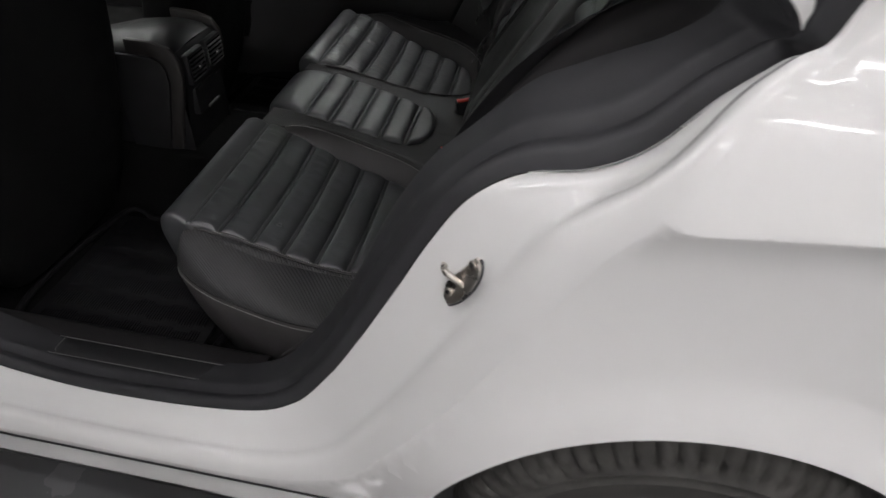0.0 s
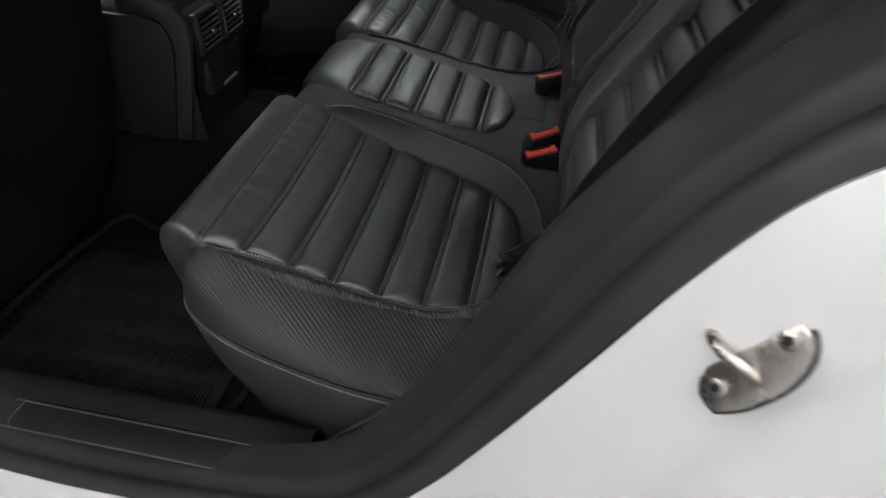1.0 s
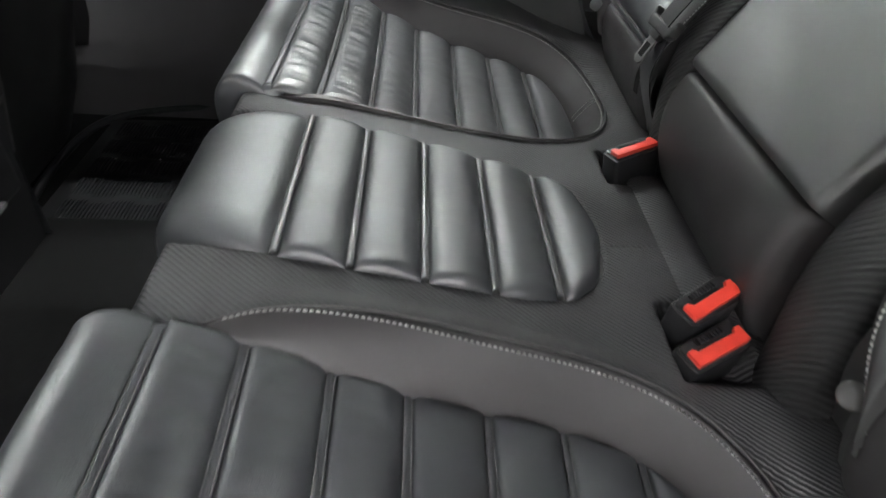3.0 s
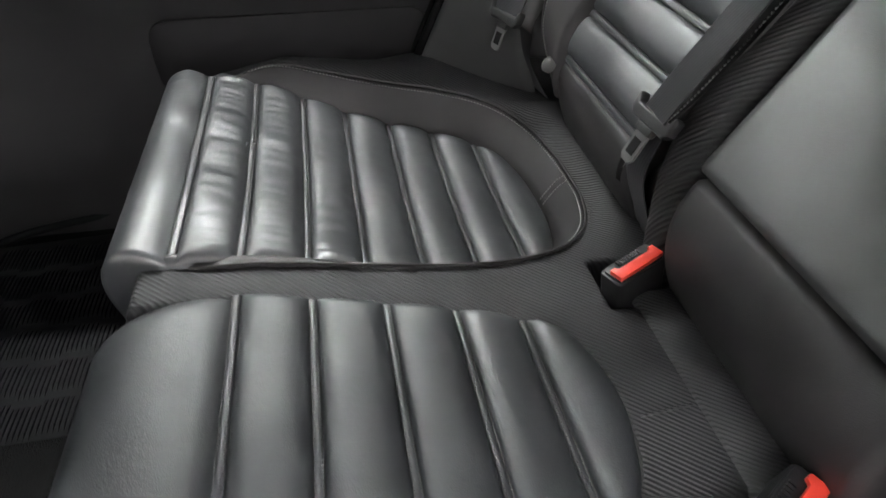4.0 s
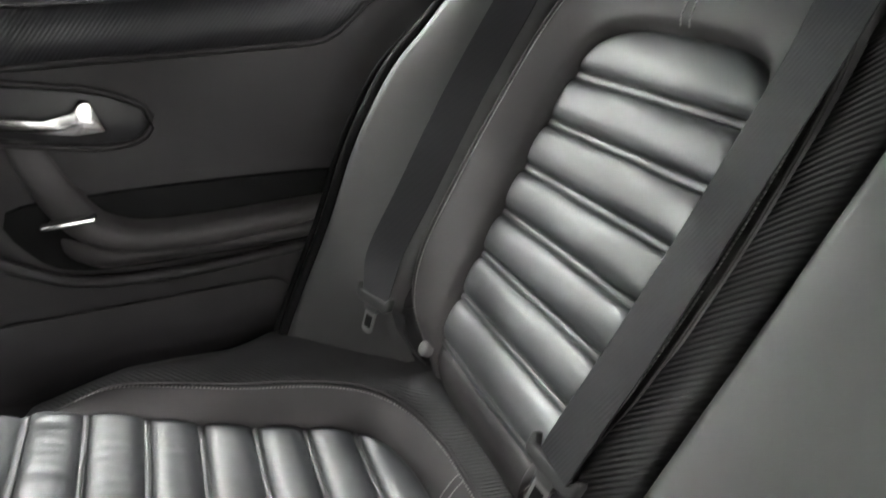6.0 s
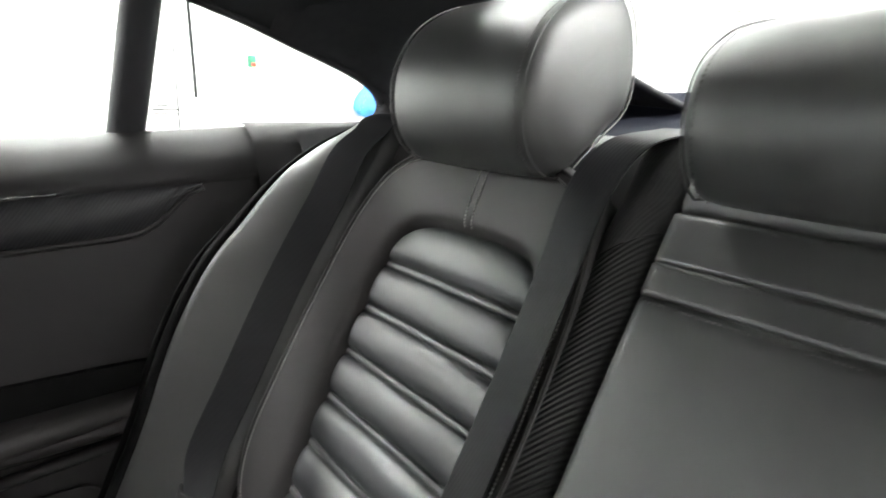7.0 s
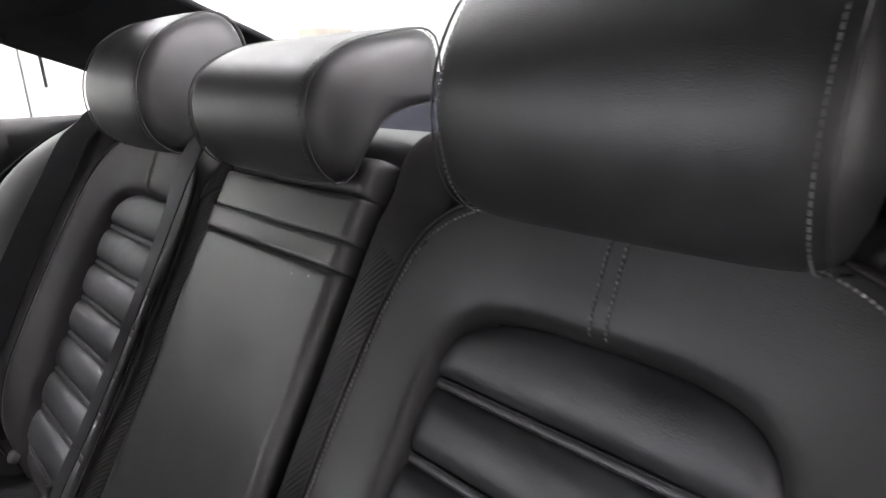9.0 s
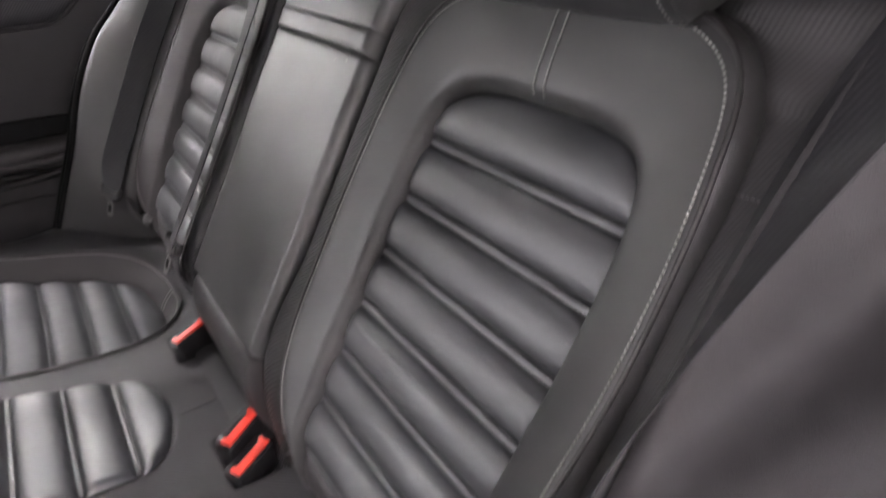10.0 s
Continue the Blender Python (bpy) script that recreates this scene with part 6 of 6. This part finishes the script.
def front_seat(side):
    ob = thing("front_car_seat", "black leather front seat with headrest seen from behind", "car seat", (-1.0, side * 0.38, 0.33), "front seats")
    rows = []
    for z, x, h, d in ((0.36, -1.02, 0.20, 0.10), (0.46, -0.985, 0.235, 0.13), (0.60, -0.955, 0.262, 0.14), (0.80, -0.915, 0.265, 0.13), (0.98, -0.880, 0.25, 0.12), (1.06, -0.865, 0.20, 0.11), (1.085, -0.865, 0.11, 0.08), (1.09, -0.88, 0.0, 0.02)):
        row = []
        for a in np.linspace(0, 2 * math.pi, 28, endpoint=False):
            ca, sa2 = math.cos(a), math.sin(a)
            row.append((x - d / 2 + d / 2 * np.sign(ca) * abs(ca) ** 0.55, side * 0.38 + h * np.sign(sa2) * abs(sa2) ** 0.55, z))
        rows.append(row)
    # near-black colour stands for the shade on the seat's unlit back
    loft("seat_back", rows, LEATHER_SHADED, ob, closed=True)
    box("seat_base", (-1.55, side * 0.38 - 0.25, 0.36), (-1.06, side * 0.38 + 0.25, 0.58), LEATHER_SHADED, ob, bevel=0.05, segments=4)
    head = [(-1.02, 1.13), (-1.03, 1.2), (-0.99, 1.29), (-0.93, 1.29), (-0.90, 1.2), (-0.92, 1.13)]
    prof = spline(head, 24, closed=True)
    cc = prof.mean(0)
    rows = [[(cc[0] + (x - cc[0]) * s, side * 0.38 + y, cc[1] + (z - cc[1]) * s) for x, z in prof] for y, s in ((-0.135, 0.0), (-0.132, 0.7), (-0.115, 0.95), (0, 1.0), (0.115, 0.95), (0.132, 0.7), (0.135, 0.0))]
    loft("head_pad", rows, LEATHER_SHADED, ob, closed=True)
    for dy in (-0.06, 0.06):
        tube("post", [(-0.96, side * 0.38 + dy, 1.05), (-0.96, side * 0.38 + dy, 1.15)], 0.006, CHROME, ob, sides=8)


front_seat(-1)
front_seat(1)

# ---- doors on the driver's side ----
front_door = thing("car_front_door", "shut white front door with dark inner trim", "car door", (-1.6, -0.88, 0.25))
rows = [[(x, y, z) for x in np.linspace(-2.35, -1.02, 16)] for y, z in ((-0.862, 1.135), (-0.885, 1.14), (-0.902, 1.10), (-0.905, 0.90), (-0.915, 0.70), (-0.905, 0.45), (-0.895, 0.26))]
loft("outer_skin", rows, PAINT, front_door, "glossy white door skin")
rows = [[(x, y, z) for x in np.linspace(-2.2, -1.06, 16)] for y, z in ((-0.862, 1.134), (-0.83, 1.125), (-0.795, 1.06), (-0.785, 0.86), (-0.72, 0.80), (-0.73, 0.74), (-0.785, 0.68), (-0.775, 0.48), (-0.74, 0.34))]
loft("inner_trim", rows, PLASTIC_SOFT, front_door, "dark soft inner trim", flip=True)

open_door = thing("car_rear_door", "open white rear door with dark inner trim and a pocket", "car door", (-0.88, -0.93, 0.33))
swing = Matrix.Translation((-0.88, -0.93, 0.0)) @ Matrix.Rotation(radians(-100), 4, "Z")
LEAF = [(0.0, 0.36), (0.20, 0.33), (0.66, 0.34), (0.78, 0.42), (0.86, 0.58), (0.95, 0.80), (1.02, 1.00), (1.04, 1.10), (0.95, 1.13), (0.0, 1.11)]
LEAF = [tuple(q) for q in spline(LEAF, 60, closed=True)]
upright = Matrix(((1, 0, 0, 0), (0, 0, 1, 0), (0, 1, 0, 0), (0, 0, 0, 1)))
prism("door_leaf", LEAF, 0.075, swing @ upright @ Matrix.Translation((0, 0, -0.075)), PAINT, open_door, "glossy white door leaf", bevel=0.012, segments=3)
prism("inner_trim", [(0.03 + a * 0.93, 0.05 + b * 0.945) for a, b in LEAF], 0.035, swing @ upright, PLASTIC_SOFT, open_door, "dark soft inner trim", bevel=0.010, segments=3)
rows = []
for a, b, k in ((0.12, 0.40, 0.3), (0.12, 0.44, 0.9), (0.12, 0.52, 1.0), (0.12, 0.60, 0.95), (0.12, 0.66, 0.7), (0.12, 0.69, 0.2)):
    rows.append([swing @ Vector((a + 0.52 * w, 0.03 + 0.09 * k * (1 - abs(2 * w - 1) ** 4), b)) for w in np.linspace(0, 1, 24)])
loft("door_pocket", rows, PLASTIC_SOFT, open_door, "dark bulging door pocket")
rows = []
for a, b, k in ((0.15, 0.74, 0.3), (0.15, 0.77, 0.9), (0.15, 0.81, 1.0), (0.15, 0.835, 0.9), (0.15, 0.84, 0.3)):
    rows.append([swing @ Vector((a + 0.50 * w, 0.03 + 0.06 * k * (1 - abs(2 * w - 1) ** 4), b + 0.02 * w)) for w in np.linspace(0, 1, 24)])
loft("armrest", rows, LEATHER_SMOOTH, open_door, "padded black armrest")

# ---- the garage round the car ----
def slab_box(name, lo, hi, mat, label, category):
    ob = box(name, lo, hi, mat, None, bevel=0)
    return tagged(ob, label, category, kind="structure")


GX0, GX1, GY0, GY1, GH = -7.0, 5.2, -7.6, 4.2, 3.4
slab_box("floor", (GX0, GY0, -0.1), (GX1, GY1, 0.0), CONCRETE, "grey painted concrete garage floor", "floor")
slab_box("ceiling", (GX0, GY0, GH), (GX1, GY1, GH + 0.1), WALL_WHITE, "white garage ceiling", "ceiling")
slab_box("wall_east", (GX1, GY0 - 0.2, 0), (GX1 + 0.2, GY1 + 0.2, GH), WALL_WHITE, "white garage wall behind the car", "wall")
for k, (y0, y1, z0, z1) in enumerate(((GY0 - 0.2, GY1 + 0.2, 0, 1.2), (GY0 - 0.2, GY1 + 0.2, 2.2, GH), (GY0 - 0.2, 1.1, 1.2, 2.2), (3.9, GY1 + 0.2, 1.2, 2.2))):
    slab_box("wall_west_%d" % (k + 1), (GX0 - 0.2, y0, z0), (GX0, y1, z1), WALL_WHITE, "white garage wall round the window ahead", "wall")
window = thing("window_1", "wide pale window in the wall ahead of the car", "window", (GX0 - 0.1, 2.5, 1.2), kind="structure")
for y in (1.1, 2.02, 2.94, 3.84):
    box("window_bar", (GX0 - 0.12, y, 1.2), (GX0 - 0.06, y + 0.06, 2.2), DOOR_WHITE, window, bevel=0.006)
for z in (1.2, 2.14):
    box("window_rail", (GX0 - 0.12, 1.16, z), (GX0 - 0.06, 3.84, z + 0.06), DOOR_WHITE, window, bevel=0.006)
slab_box("wall_north", (GX0, GY1, 0), (GX1, GY1 + 0.2, GH), WALL_WHITE, "white garage wall beside the car", "wall")
slab_box("wall_south", (GX0, GY0 - 0.2, 0), (GX1, GY0, GH), WALL_WHITE, "white garage wall on the driver's side", "wall")


def ceiling_light(x, y, tube_mat, drop=0.0):
    ob = thing("ceiling_light", "long bright panel light on the garage ceiling", "ceiling light", (x, y, GH), "ceiling lights")
    top = GH - drop
    box("housing", (x - 0.75, y - 0.15, top - 0.05), (x + 0.75, y + 0.15, top - 0.001), DOOR_WHITE, ob, bevel=0.01)
    box("tube", (x - 0.73, y - 0.03, top - 0.095), (x + 0.73, y + 0.03, top - 0.055), tube_mat, ob, "glowing tube", bevel=0.018)
    if drop:
        for dx in (-0.6, 0.6):
            tube("hanger", [(x + dx, y, GH), (x + dx, y, top - 0.02)], 0.006, STEEL, ob, sides=6)


for lx in (-6.2, -4.6, -2.6, -0.2, 2.2, 4.2):
    for ly in (-2.9, -1.7):
        ceiling_light(lx, ly, LAMP_FRONT if lx < -4 else LAMP)
    if lx > -1:
        ceiling_light(lx, -5.0, LAMP)
    if lx > 1:
        ceiling_light(lx, -6.6, LAMP, 0.75)
    for ly in (1.9, 2.6, 3.4):
        ceiling_light(lx, ly, LAMP_FRONT if lx < -2 else LAMP_REAR if lx > 1 else LAMP_RIGHT)

# sectional door in the wall behind the car
gate = thing("door_1", "white sectional garage door of flat panels with small window", "door", (GX1 - 0.03, 0.2, 0), kind="structure")
for k in range(6):
    box("door_panel", (GX1 - 0.06, -1.0, 0.02 + 0.5 * k), (GX1 - 0.01, 3.34, 0.512 + 0.5 * k), DOOR_WHITE, gate, bevel=0.006)
box("door_window", (GX1 - 0.085, 1.98, 1.70), (GX1 - 0.06, 2.68, 2.08), WALL_WHITE, gate, "pale frosted window", bevel=0.01)
box("door_post", (GX1 - 0.10, 3.42, 0), (GX1 - 0.001, 3.54, 3.1), DOOR_WHITE, gate, bevel=0.01)
box("door_guide", (GX1 - 0.075, 2.98, 0.02), (GX1 - 0.061, 3.22, 3.0), POST_GREY, gate, "pale grey upright strip", bevel=0.004)

# things on the wall beside the car
def wall_line(name, x0, z0, z1, r, mat, label, category, lean=0.0):
    ob = tube(name, [(x0, GY1 - r - 0.004, z0), (x0 + lean, GY1 - r - 0.004, z1)], r, mat, None, sides=8)
    return tagged(ob, label, category)


wall_line("wall_pipe", 1.17, 0.0, 1.36, 0.036, WALL_WHITE, "white upright pipe on the white wall", "pipe")
wall_line("hanging_cable", 0.905, 1.18, GH, 0.010, RUBBER, "dark cable hanging down the white wall", "cable", -0.03)
wall_line("wall_joint", 0.785, 0.0, GH, 0.006, DARK_LINE, "thin dark joint in the white wall", "joint")
sw = thing("wall_switch", "green and red switch box on the white wall", "switch", (1.30, GY1 - 0.03, 1.44))
box("switch_box", (1.272, GY1 - 0.05, 1.395), (1.322, GY1 - 0.002, 1.475), GREEN, sw, bevel=0.008)
box("switch_key", (1.285, GY1 - 0.06, 1.402), (1.315, GY1 - 0.048, 1.425), RED, sw, "red key", bevel=0.004)
carton = thing("storage_box", "pale cardboard box on a shelf bracket against the white wall", "box", (3.09, GY1 - 0.15, 1.36))
box("carton", (2.90, GY1 - 0.28, 1.362), (3.28, GY1 - 0.004, 1.60), CARDBOARD, carton, bevel=0.006)
box("shelf_board", (2.84, GY1 - 0.30, 1.34), (3.34, GY1 - 0.003, 1.36), WALL_WHITE, carton, bevel=0.003)
bag = thing("cleaning_bag", "crumpled blue plastic bag hanging on the white wall", "bag", (2.2, GY1 - 0.06, 1.06))
rows = []
for z, r in ((1.05, 0.01), (1.07, 0.07), (1.12, 0.11), (1.18, 0.10), (1.24, 0.075), (1.29, 0.035), (1.31, 0.01)):
    rows.append([(2.21 + (r * 1.2 + 0.02 * noise.noise(Vector((3 * math.cos(a), 3 * math.sin(a), z * 9)))) * math.cos(a), GY1 - 0.07 + 0.5 * r * math.sin(a), z) for a in np.linspace(0, 2 * math.pi, 18, endpoint=False)])
loft("bag_body", rows, BLUE, bag, closed=True)
tube("bag_loop", spline([(2.19, GY1 - 0.03, 1.30), (2.20, GY1 - 0.012, 1.37), (2.22, GY1 - 0.03, 1.30)], 12), 0.006, BLUE, bag, sides=6)
box("wall_duct", (1.46, GY1 - 0.10, 0.0), (1.85, GY1 - 0.002, 1.36), WALL_WHITE, None, bevel=0.01)
tagged(bpy.data.objects["wall_duct"], "white boxed duct standing against the white wall", "duct")
